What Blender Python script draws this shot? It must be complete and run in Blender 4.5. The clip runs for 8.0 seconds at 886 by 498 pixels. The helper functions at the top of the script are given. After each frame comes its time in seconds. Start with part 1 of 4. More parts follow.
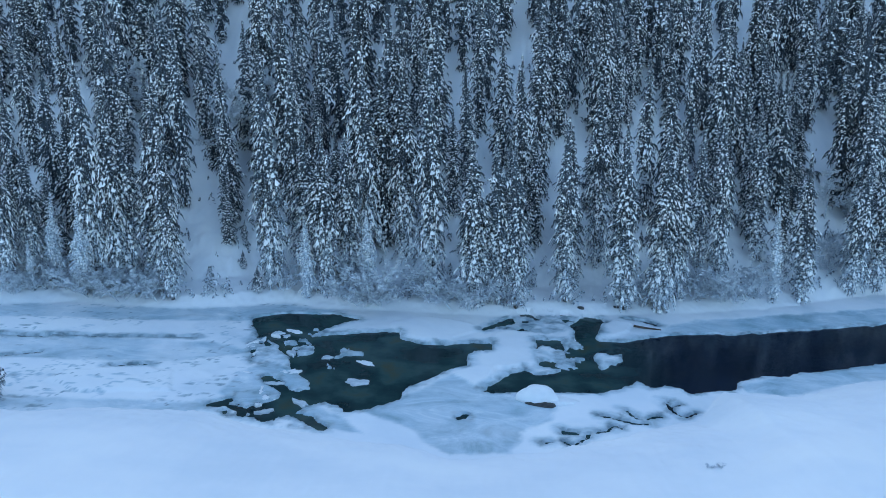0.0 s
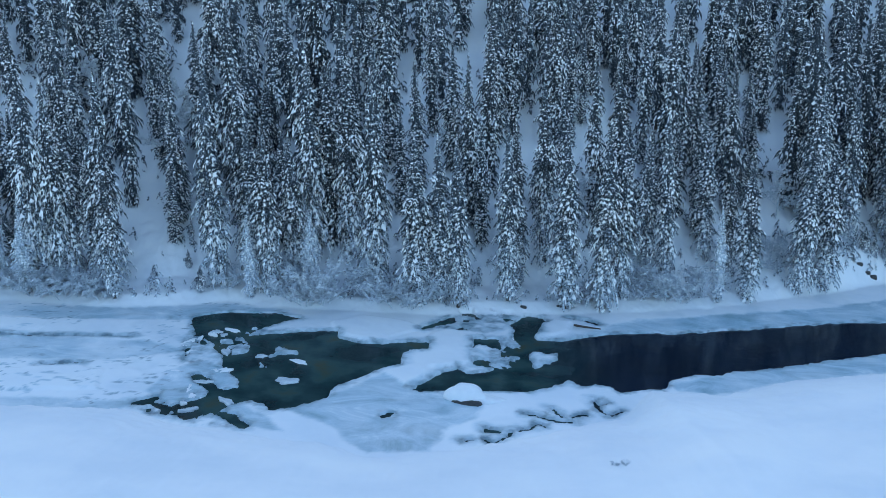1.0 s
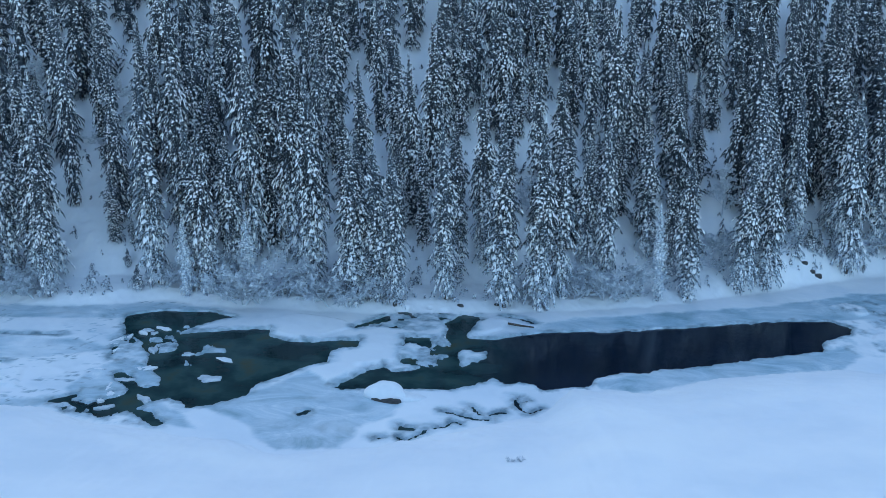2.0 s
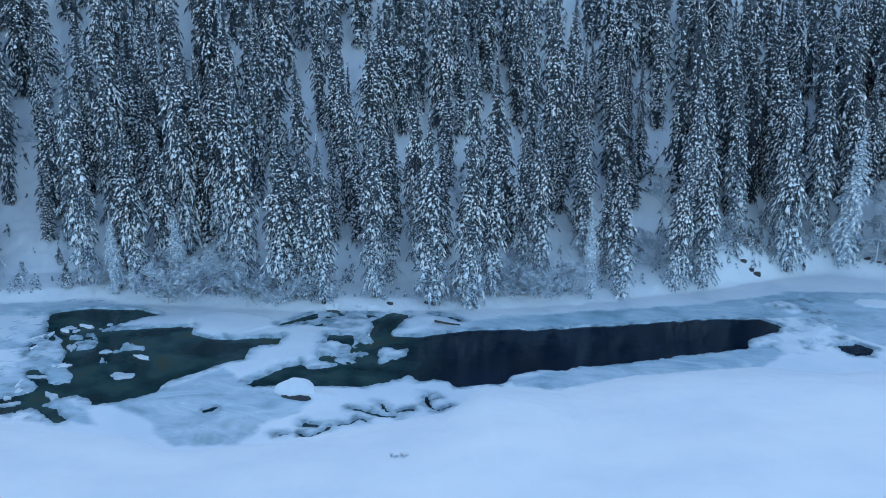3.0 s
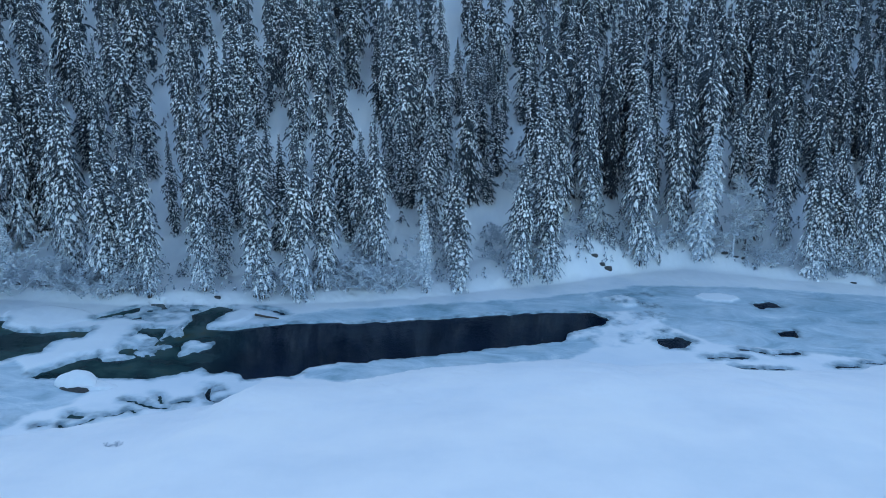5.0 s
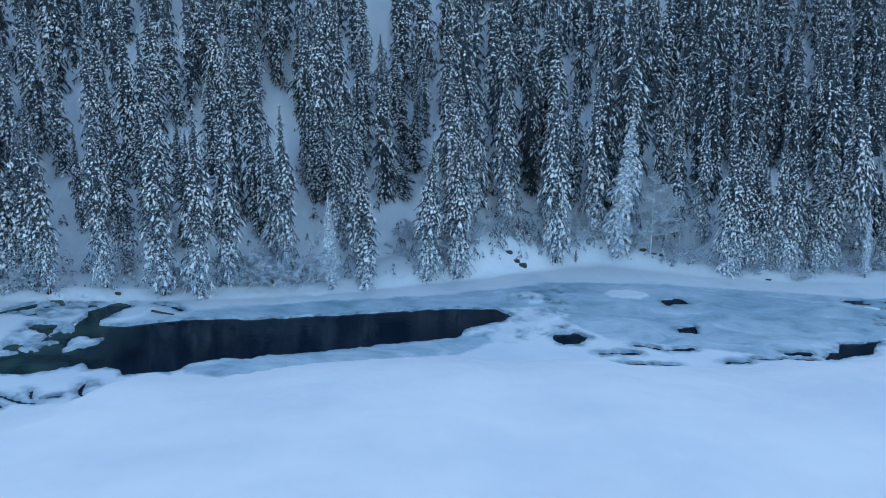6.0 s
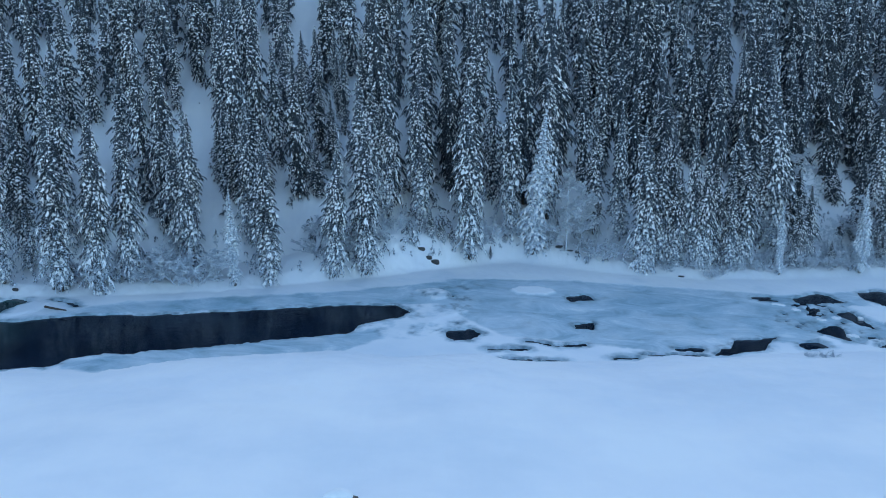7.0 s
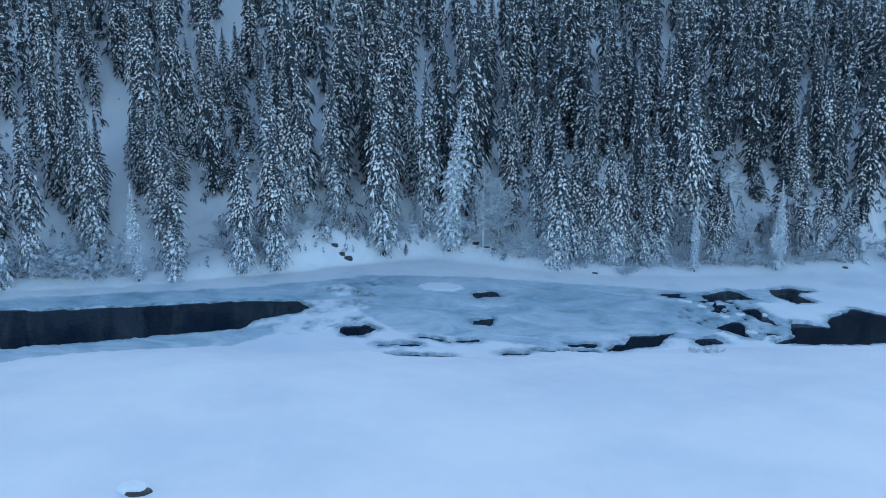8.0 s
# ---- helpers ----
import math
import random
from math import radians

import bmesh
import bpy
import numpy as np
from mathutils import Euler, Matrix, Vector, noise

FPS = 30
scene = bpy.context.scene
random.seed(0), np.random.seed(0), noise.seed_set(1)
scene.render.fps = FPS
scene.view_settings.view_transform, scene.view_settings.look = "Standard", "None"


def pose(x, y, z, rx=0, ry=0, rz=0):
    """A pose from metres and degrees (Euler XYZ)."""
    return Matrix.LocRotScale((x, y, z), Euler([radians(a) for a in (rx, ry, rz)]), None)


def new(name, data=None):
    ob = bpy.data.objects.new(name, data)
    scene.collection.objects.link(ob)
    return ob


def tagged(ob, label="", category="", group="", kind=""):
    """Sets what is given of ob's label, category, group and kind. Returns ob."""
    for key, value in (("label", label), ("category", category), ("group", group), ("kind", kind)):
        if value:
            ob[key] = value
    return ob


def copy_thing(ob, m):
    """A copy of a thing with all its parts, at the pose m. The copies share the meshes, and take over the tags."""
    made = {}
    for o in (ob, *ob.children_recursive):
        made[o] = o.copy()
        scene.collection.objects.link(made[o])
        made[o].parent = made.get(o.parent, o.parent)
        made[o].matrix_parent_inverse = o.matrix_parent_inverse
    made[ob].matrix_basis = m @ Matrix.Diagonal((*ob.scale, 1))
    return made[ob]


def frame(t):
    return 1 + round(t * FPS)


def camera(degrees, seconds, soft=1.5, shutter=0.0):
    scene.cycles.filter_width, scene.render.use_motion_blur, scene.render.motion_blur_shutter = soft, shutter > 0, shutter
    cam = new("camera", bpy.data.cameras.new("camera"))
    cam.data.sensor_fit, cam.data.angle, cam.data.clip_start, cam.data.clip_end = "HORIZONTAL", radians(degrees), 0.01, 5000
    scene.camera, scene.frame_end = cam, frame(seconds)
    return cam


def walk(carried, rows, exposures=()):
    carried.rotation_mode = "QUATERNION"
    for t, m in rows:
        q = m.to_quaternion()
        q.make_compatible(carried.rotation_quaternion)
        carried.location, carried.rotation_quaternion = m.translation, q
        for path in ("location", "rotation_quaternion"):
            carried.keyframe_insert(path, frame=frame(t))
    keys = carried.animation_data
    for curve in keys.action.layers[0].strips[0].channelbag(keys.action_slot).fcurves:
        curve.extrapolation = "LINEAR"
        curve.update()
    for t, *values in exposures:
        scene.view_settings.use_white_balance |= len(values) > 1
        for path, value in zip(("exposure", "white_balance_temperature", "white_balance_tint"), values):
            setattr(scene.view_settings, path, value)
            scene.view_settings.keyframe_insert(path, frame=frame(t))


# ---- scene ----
cam = camera(49.5, 8.0, 0.75)
# seconds, x, y, z, yaw, pitch, roll
ROWS = [
    (0.0, -0.03, 0.00, 30.86, 0.95, -15.38, 2.55),
    (0.5, 2.62, -0.05, 30.92, 0.90, -15.34, 2.59),
    (1.0, 5.49, -0.08, 30.97, 0.86, -15.31, 2.61),
    (1.5, 8.47, -0.10, 31.00, 0.81, -15.27, 2.62),
    (3.0, 18.49, -0.03, 31.04, 0.67, -15.18, 2.61),
    (3.5, 22.30, 0.01, 31.04, 0.62, -15.15, 2.60),
    (4.0, 26.39, 0.07, 31.03, 0.56, -15.12, 2.60),
    (4.5, 30.69, 0.13, 31.02, 0.49, -15.10, 2.60),
    (6.0, 44.81, 0.33, 30.99, 0.23, -15.04, 2.65),
    (6.5, 49.63, 0.40, 30.99, 0.12, -15.02, 2.69),
    (7.0, 54.52, 0.46, 30.99, -0.01, -15.01, 2.74),
    (7.5, 59.34, 0.51, 31.00, -0.15, -15.01, 2.81),
    (8.0, 64.00, 0.56, 31.03, -0.31, -15.01, 2.90),
]
EXPOSURE, KELVIN, TINT = 1.88, 6050.0, 5.0
SKY, SUN, SUN_UP, SUN_ROUND, SUN_SOFT = 0.10, 0.5, 18.0, -8.0, 12.0
walk(cam, [(t, pose(x, y, z, 90 + pitch, 0, yaw) @ pose(0, 0, 0, 0, 0, roll)) for t, x, y, z, yaw, pitch, roll in ROWS],
     [(0.0, EXPOSURE + 0.05, KELVIN, TINT), (4.0, EXPOSURE, KELVIN, TINT), (8.0, EXPOSURE - 0.08, KELVIN, TINT)])

# ---- sky and light: blue shade of a winter valley ----
world = bpy.data.worlds.new("world")
scene.world = world
world.use_nodes = True
wn = world.node_tree.nodes
sky = wn.new("ShaderNodeTexSky")
sky.sky_type = "NISHITA"
sky.sun_disc = False
sky.sun_elevation = radians(SUN_UP)
sky.sun_rotation = radians(SUN_ROUND)
sky.air_density = 1.0
sky.dust_density = 0.6
world.node_tree.links.new(sky.outputs[0], wn["Background"].inputs[0])
wn["Background"].inputs[1].default_value = SKY
sun = new("sun", bpy.data.lights.new("sun", "SUN"))
sun.data.energy = SUN
sun.data.angle = radians(SUN_SOFT)
sun.data.color = (1.0, 0.93, 0.85)
sun.rotation_euler = (radians(90 - SUN_UP), 0, radians(180 - SUN_ROUND))


# ---- materials ----
def node_material(name):
    m = bpy.data.materials.new(name)
    m.use_nodes = True
    return m, m.node_tree.nodes, m.node_tree.links, m.node_tree.nodes["Principled BSDF"]


def texture(n, l, scale, detail=4.0, coords="Object", rough=0.55):
    c = n.new("ShaderNodeTexCoord")
    t = n.new("ShaderNodeTexNoise")
    t.inputs["Scale"].default_value = scale
    t.inputs["Detail"].default_value = detail
    t.inputs["Roughness"].default_value = rough
    l.new(c.outputs[coords], t.inputs["Vector"])
    return t.outputs["Fac"]


def ramp(n, l, fac, stops):
    r = n.new("ShaderNodeValToRGB")
    while len(r.color_ramp.elements) < len(stops):
        r.color_ramp.elements.new(0.5)
    for e, (p, c) in zip(r.color_ramp.elements, stops):
        e.position = p
        e.color = (*c, 1)
    l.new(fac, r.inputs["Fac"])
    return r.outputs["Color"]


def relief(n, l, bsdf, fac, strength, distance):
    b = n.new("ShaderNodeBump")
    b.inputs["Strength"].default_value = strength
    b.inputs["Distance"].default_value = distance
    l.new(fac, b.inputs["Height"])
    l.new(b.outputs["Normal"], bsdf.inputs["Normal"])


def blend(n, l, fac, a, b):
    x = n.new("ShaderNodeMix")
    x.data_type = "RGBA"
    l.new(fac, x.inputs["Factor"])
    l.new(a, x.inputs["A"])
    l.new(b, x.inputs["B"])
    return x.outputs["Result"]


def plain(name, dark, light, scale, roughness, bump=0.3, distance=0.02, random_value=0.0):
    m, n, l, bsdf = node_material(name)
    t = texture(n, l, scale, 5)
    col = ramp(n, l, t, [(0.3, dark), (0.7, light)])
    if random_value:
        info = n.new("ShaderNodeObjectInfo")
        hsv = n.new("ShaderNodeHueSaturation")
        rng = n.new("ShaderNodeMapRange")
        rng.inputs["To Min"].default_value = 1 - random_value
        rng.inputs["To Max"].default_value = 1 + random_value
        l.new(info.outputs["Random"], rng.inputs["Value"])
        l.new(rng.outputs["Result"], hsv.inputs["Value"])
        l.new(col, hsv.inputs["Color"])
        col = hsv.outputs["Color"]
    l.new(col, bsdf.inputs["Base Color"])
    bsdf.inputs["Roughness"].default_value = roughness
    if bump:
        relief(n, l, bsdf, t, bump, distance)
    return m


def ground_material():
    """Snow, turning to bare grey river ice where the attribute ice says so."""
    m, n, l, bsdf = node_material("snow_and_ice")
    ice = n.new("ShaderNodeAttribute")
    ice.attribute_name = "ice"
    wide = texture(n, l, 0.09, 6)
    fine = texture(n, l, 1.3, 6)
    place = n.new("ShaderNodeTexCoord")
    stretch = n.new("ShaderNodeMapping")
    stretch.inputs["Scale"].default_value = (0.6, 1.0, 1.0)
    stretch.inputs["Rotation"].default_value = (0, 0, -0.12)
    l.new(place.outputs["Object"], stretch.inputs["Vector"])
    flow = n.new("ShaderNodeTexNoise")
    flow.inputs["Scale"].default_value = 0.32
    flow.inputs["Detail"].default_value = 7.0
    flow.inputs["Roughness"].default_value = 0.68
    flow.inputs["Distortion"].default_value = 0.9
    l.new(stretch.outputs["Vector"], flow.inputs["Vector"])
    streak = flow.outputs["Fac"]
    snow = ramp(n, l, wide, [(0.34, (0.77, 0.81, 0.86)), (0.5, (0.85, 0.87, 0.90)), (0.64, (0.90, 0.91, 0.92))])
    grey = ramp(n, l, streak, [(0.30, (0.17, 0.31, 0.37)), (0.45, (0.34, 0.49, 0.58)), (0.58, (0.50, 0.63, 0.72)), (0.70, (0.76, 0.83, 0.88))])
    wet = n.new("ShaderNodeAttribute")
    wet.attribute_name = "wet"
    soak = n.new("ShaderNodeMath")
    soak.operation = "MULTIPLY"
    l.new(wet.outputs["Fac"], soak.inputs[0])
    soaked = n.new("ShaderNodeMapRange")
    soaked.inputs["From Min"].default_value = 0.4
    soaked.inputs["From Max"].default_value = 0.6
    soaked.inputs["To Min"].default_value = 0.15
    soaked.inputs["To Max"].default_value = 0.85
    l.new(texture(n, l, 0.9, 6), soaked.inputs["Value"])
    l.new(soaked.outputs["Result"], soak.inputs[1])
    slush = ramp(n, l, fine, [(0.35, (0.06, 0.11, 0.14)), (0.65, (0.20, 0.31, 0.37))])
    dry = blend(n, l, ice.outputs["Fac"], snow, grey)
    l.new(blend(n, l, soak.outputs[0], dry, slush), bsdf.inputs["Base Color"])
    r = n.new("ShaderNodeMapRange")
    r.inputs["To Min"].default_value = 0.75
    r.inputs["To Max"].default_value = 0.32
    l.new(ice.outputs["Fac"], r.inputs["Value"])
    l.new(r.outputs["Result"], bsdf.inputs["Roughness"])
    relief(n, l, bsdf, fine, 0.25, 0.08)
    return m


def water_material():
    m, n, l, bsdf = node_material("river_water")
    c = texture(n, l, 0.25, 5)
    pos = n.new("ShaderNodeTexCoord")
    sep = n.new("ShaderNodeSeparateXYZ")
    l.new(pos.outputs["Object"], sep.inputs[0])
    rng = n.new("ShaderNodeMapRange")
    rng.inputs["From Min"].default_value = 12.0
    rng.inputs["From Max"].default_value = 19.0
    l.new(sep.outputs["X"], rng.inputs["Value"])
    shallow = ramp(n, l, c, [(0.34, (0.008, 0.024, 0.028)), (0.48, (0.018, 0.046, 0.048)), (0.58, (0.035, 0.075, 0.072)), (0.7, (0.055, 0.066, 0.038))])
    deep = ramp(n, l, c, [(0.3, (0.003, 0.008, 0.018)), (0.7, (0.007, 0.016, 0.034))])
    l.new(blend(n, l, rng.outputs["Result"], shallow, deep), bsdf.inputs["Base Color"])
    bsdf.inputs["Roughness"].default_value = 0.12
    bsdf.inputs["IOR"].default_value = 1.33
    bsdf.inputs["Specular IOR Level"].default_value = 0.25
    relief(n, l, bsdf, texture(n, l, 1.6, 3), 0.25, 0.05)
    return m


SNOW_ICE = ground_material()
WATER = water_material()


def needle_material(name, rime_top, share):
    """Dark needles with clinging snow and rime in small clumps; it thickens below rime_top, near the river's steam, and
    paints in that steam's pale haze too.
    """
    m, n, l, bsdf = node_material(name)
    dark = ramp(n, l, texture(n, l, 2.5, 4), [(0.3, (0.013, 0.021, 0.030)), (0.7, (0.046, 0.062, 0.082))])
    frost = ramp(n, l, texture(n, l, 3.0, 3), [(0.3, (0.32, 0.38, 0.46)), (0.65, (0.79, 0.86, 0.94))])
    pos = n.new("ShaderNodeTexCoord")
    sep = n.new("ShaderNodeSeparateXYZ")
    l.new(pos.outputs["Object"], sep.inputs[0])
    # whiter towards the foot: rime, and river haze put into the colour
    low = n.new("ShaderNodeMapRange")
    for key, value in (("From Min", rime_top), ("From Max", 0.0), ("To Min", 0.0), ("To Max", 0.15)):
        low.inputs[key].default_value = value
    l.new(sep.outputs["Z"], low.inputs["Value"])
    add = n.new("ShaderNodeMath")
    l.new(texture(n, l, 6.0, 3, rough=0.65), add.inputs[0])
    l.new(low.outputs["Result"], add.inputs[1])
    cover = n.new("ShaderNodeMapRange")
    cover.inputs["From Min"].default_value = 0.64 - share
    cover.inputs["From Max"].default_value = 0.76 - share
    l.new(add.outputs[0], cover.inputs["Value"])
    info = n.new("ShaderNodeObjectInfo")
    hsv = n.new("ShaderNodeHueSaturation")
    rng = n.new("ShaderNodeMapRange")
    rng.inputs["To Min"].default_value = 0.7
    rng.inputs["To Max"].default_value = 1.35
    l.new(info.outputs["Random"], rng.inputs["Value"])
    l.new(rng.outputs["Result"], hsv.inputs["Value"])
    l.new(dark, hsv.inputs["Color"])
    l.new(blend(n, l, cover.outputs["Result"], hsv.outputs["Color"], frost), bsdf.inputs["Base Color"])
    bsdf.inputs["Roughness"].default_value = 0.8
    return m


NEEDLES = needle_material("spruce_needles", 0.1, 0.085)
# smaller rime share than NEEDLES, for the kinds with less snow
BARE_NEEDLES = needle_material("thin_rime_needles", 0.1, 0.055)
BANK_NEEDLES = needle_material("bank_spruce_needles", 9.0, 0.10)
RIMED = needle_material("rimed_needles", 18.0, 0.22)
LOAD = plain("branch_snow", (0.88, 0.90, 0.93), (0.95, 0.955, 0.96), 4.0, 0.8, 0.3, 0.03)
BARK = plain("bark", (0.035, 0.028, 0.024), (0.11, 0.09, 0.075), 6.0, 0.9, 0.6, 0.02)
RIME = plain("hoarfrost", (0.40, 0.45, 0.51), (0.78, 0.82, 0.87), 5.0, 0.85, 0.3, 0.02)
STONE = plain("wet_stone", (0.018, 0.018, 0.020), (0.07, 0.068, 0.066), 4.0, 0.55, 0.5, 0.04)
SNOW = plain("snow", (0.80, 0.83, 0.86), (0.89, 0.90, 0.92), 1.2, 0.75, 0.3, 0.05)
ICE = plain("floe_ice", (0.42, 0.49, 0.55), (0.72, 0.76, 0.80), 1.5, 0.35, 0.3, 0.03)


def mesh_from(name, verts, faces, material, smooth=True):
    me = bpy.data.meshes.new(name)
    me.from_pydata(verts, [], faces)
    me.materials.append(material)
    if smooth:
        me.polygons.foreach_set("use_smooth", [True] * len(me.polygons))
    me.update()
    return me


def part(name, me, parent, label=""):
    ob = new(name, me)
    ob.parent = parent
    if label:
        tagged(ob, label)
    return ob


# ---- plan of the valley floor (x along the river, y across it) ----
FAR_BANK = [
    (-300, 84.7), (-42.9, 84.7), (-36.7, 86.5), (-25.6, 86), (-17.1, 89.2), (-11.3, 88.2), (-5.9, 88.4), (3, 88.4), (6.8, 89), (14.1, 90.1), (19.3, 91.2), (28.4, 93.6),
    (34.2, 95.9), (46, 101.7), (58.9, 109.2), (63.1, 111.4), (75.7, 108.4), (85.5, 107.7), (99.5, 110.6), (120.3, 116.6), (300, 130.6),
]
NEAR_BANK = [
    (-300, 62.6),
    (-29.6, 62.6), (-25.9, 63.5), (-22, 64), (-17.7, 63.6), (-14.4, 62.2), (-11.1, 61.6), (-6.5, 60.3), (-3.4, 60.6), (-1.3, 59.1), (1.4, 58.6),
    (4.1, 59.7), (7.2, 60.6), (11.3, 62.7), (14.8, 64.8), (18.5, 66.7), (21.5, 71.9), (23.7, 72), (27.7, 72), (32.7, 75.1), (38.5, 77.1),
    (46.1, 79.2), (50.4, 78.4), (58.2, 80.2), (60.7, 78.6), (65.9, 79.3), (70.7, 79.8), (75.9, 82.1), (80, 81.9), (83.8, 83.4), (89.9, 84.7),
    (97.8, 86.2), (103.3, 86.7), (107.5, 88),
    (300, 97),
]
GREEN_POOL = [
    [(-18.8, 84.8), (-16.5, 86.3), (-11.4, 86.9), (-9.3, 85.6), (-12.3, 82.9), (-11.8, 81.2), (-7.8, 82.4), (-5.3, 82.8), (-4.8, 81.1), (-3.0, 80.2), (-0.5, 80.0), (2.0, 81.2), (3.3, 81.1), (3.2, 79.4), (1.6, 79.2), (0.9, 77.5), (1.1, 75.6), (-0.3, 74.8), (-1.9, 72.6), (-3.2, 71.3), (-3.9, 69.9), (-4.1, 68.2), (-6.1, 66.2), (-7.7, 65.6), (-8.9, 66.6), (-9.7, 67.2), (-10.8, 66.4), (-11.8, 64.8), (-13.3, 63.4), (-14.5, 63.9), (-14.2, 66.0), (-13.1, 67.2), (-13.1, 68.7), (-12.1, 68.4), (-10.7, 69.2), (-11.4, 71.2), (-12.9, 72.7), (-13.8, 75.7), (-15.2, 78.2), (-17.5, 80.7)],
]
CHANNEL = [
    [(14.3, 89.3), (12.4, 89.5), (11.0, 87.0), (11.7, 85.0), (11.0, 81.9), (9.8, 79.7), (10.4, 77.7), (9.3, 75.1), (6.9, 74.2), (6.0, 75.3), (5.0, 74.3), (2.7, 70.7), (5.0, 70.8), (9.5, 71.4), (11.8, 71.4), (13.3, 72.5), (14.9, 73.7), (15.0, 74.6), (13.7, 74.5), (12.9, 75.6), (12.3, 76.7), (11.9, 79.0), (12.4, 80.4), (13.4, 83.0), (13.0, 83.9)],
]
LONG_POOL = [
    [(13.5, 83.1), (16.0, 83.3), (18.3, 84.7), (21.7, 86.1), (26.6, 86.5), (31.4, 88.1), (33.9, 88.7), (37.8, 90.1), (42.5, 91.8), (47.2, 93.1), (50.1, 93.1), (51.3, 91.2), (50.0, 89.4), (46.8, 87.0), (45.9, 84.5), (42.6, 83.1), (39.4, 81.8), (33.7, 79.4), (28.3, 77.2), (26.3, 76.8), (23.4, 75.0), (22.5, 73.2), (20.1, 72.5), (19.4, 72.2), (18.9, 73.1), (17.2, 73.8), (16.1, 73.1), (15.8, 74.0), (14.8, 74.4), (13.9, 74.2), (12.8, 76.2), (14.1, 77.6), (14.9, 78.4), (15.1, 80.8), (14.1, 79.8), (12.6, 80.2)],
]
SMALL_HOLES = [
    [(68.1, 98.6), (70.1, 99.7), (70.7, 98.2), (68.5, 97.2)],
    [(68.1, 90.2), (69.6, 90.6), (69.4, 88.9), (68.1, 89)],
    [(55.4, 85), (55.7, 86.7), (57.4, 87.1), (58.4, 85.9), (57.4, 84.4), (56, 84.2)],
    [(3.2, 85.6), (5.4, 88.3), (5.6, 87.1), (2.5, 84.3)],
    [(93.5, 102.0), (96.7, 104.3), (98.2, 103.9), (98.7, 101.6), (96.8, 101.3), (93.5, 100.7)],
    [(89.0, 102.0), (90.8, 102.3), (90.6, 101.5), (88.9, 101.4)],
    [(102.2, 105.5), (104.8, 106.5), (107.2, 105.8), (104.6, 104.1), (105.6, 101.7), (103.4, 100.7), (101.8, 102.5)],
    [(96.4, 97.3), (98.0, 98.1), (98.6, 94.1), (97.6, 94.1)],
    [(92.3, 91.3), (94.6, 93.6), (95.2, 92.9), (94.4, 89.1), (93.2, 90.6)],
]
LOWER_HOLES = [
    [(82.9, 87.4), (85.3, 88.0), (87.3, 88.9), (86.0, 87.3), (85.1, 85.5), (83.4, 84.8), (81.1, 83.7), (80.1, 83.4), (81.0, 85.1), (82.1, 85.3)],
    [(89.2, 87.8), (91.1, 88.2), (91.7, 86.9), (89.2, 85.9)],
    [(97.0, 87.6), (99.6, 89.4), (100.6, 93.8), (104.4, 93.5), (105.1, 95.7), (107.2, 97.7), (109.1, 99.5), (112.1, 98.0), (118.4, 99.5), (114.0, 90.6), (107.8, 89.2), (104.0, 88.1)],
    [(76.7, 84.5), (79.2, 84.9), (79.0, 84.1), (76.8, 84.1)],
]
OPEN_WATER = GREEN_POOL + CHANNEL + LONG_POOL + SMALL_HOLES + LOWER_HOLES
UPPER_CRACKS = [
    ([(8.4, 63.9), (9, 63.8)], 0.26),
    ([(6.7, 62), (7.3, 62.2)], 0.1),
    ([(8, 62.5), (8.7, 61.9), (9.4, 62.6), (10.1, 63.9)], 0.08),
    ([(11.4, 67.1), (12.4, 66.7), (13.2, 66.1), (14.6, 66)], 0.12),
    ([(10.8, 64.2), (11.6, 64.5), (12, 65.4), (12.6, 65.1)], 0.08),
    ([(13.4, 68.2), (14.3, 66.7)], 0.06),
    ([(15, 67), (15.9, 67.4)], 0.14),
    ([(17, 70.4), (16.9, 69.3), (17.3, 68), (17.9, 67.6), (18.8, 68.5)], 0.08),
    ([(16.9, 69.3), (17.9, 69.7)], 0.06),
    ([(60.3, 79.8), (62.3, 79.8), (65.6, 80)], 0.13),
    ([(59.2, 81.9), (60.7, 82.3), (62.7, 82.4)], 0.22),
    ([(62.9, 84.5), (63.7, 84.4), (64.8, 83.9)], 0.26),
    ([(65.5, 83.6), (67.9, 84.3)], 0.28),
    ([(70.5, 81.2), (72.4, 81.5)], 0.2),
]
LOWER_CRACKS = [
    ([(73.2, 82.5), (78.8, 82.9)], 0.16),
    ([(-11.1, 64.5), (-9.2, 62.6)], 0.32),
    ([(-14.7, 71.1), (-13, 68.8), (-11.8, 68)], 0.36),
    ([(-17.2, 65.7), (-13.1, 64.1)], 0.2),
    ([(0.7, 65.4), (1.2, 66)], 0.2),
    ([(89.6, 101.1), (91.1, 101)], 0.24),
    ([(16.8, 89.7), (18.4, 89.3), (19.6, 88.1)], 0.16),
    ([(-44.8, 77.6), (-36.8, 77.3), (-30.8, 78)], 0.08),
    ([(-29.8, 78), (-22.8, 79.1)], 0.06),
    ([(-43.8, 72.1), (-37.8, 72.4), (-34.3, 74)], 0.1),
    ([(-27.7, 71.9), (-24.7, 72.6)], 0.08),
]
CRACKS = UPPER_CRACKS + LOWER_CRACKS
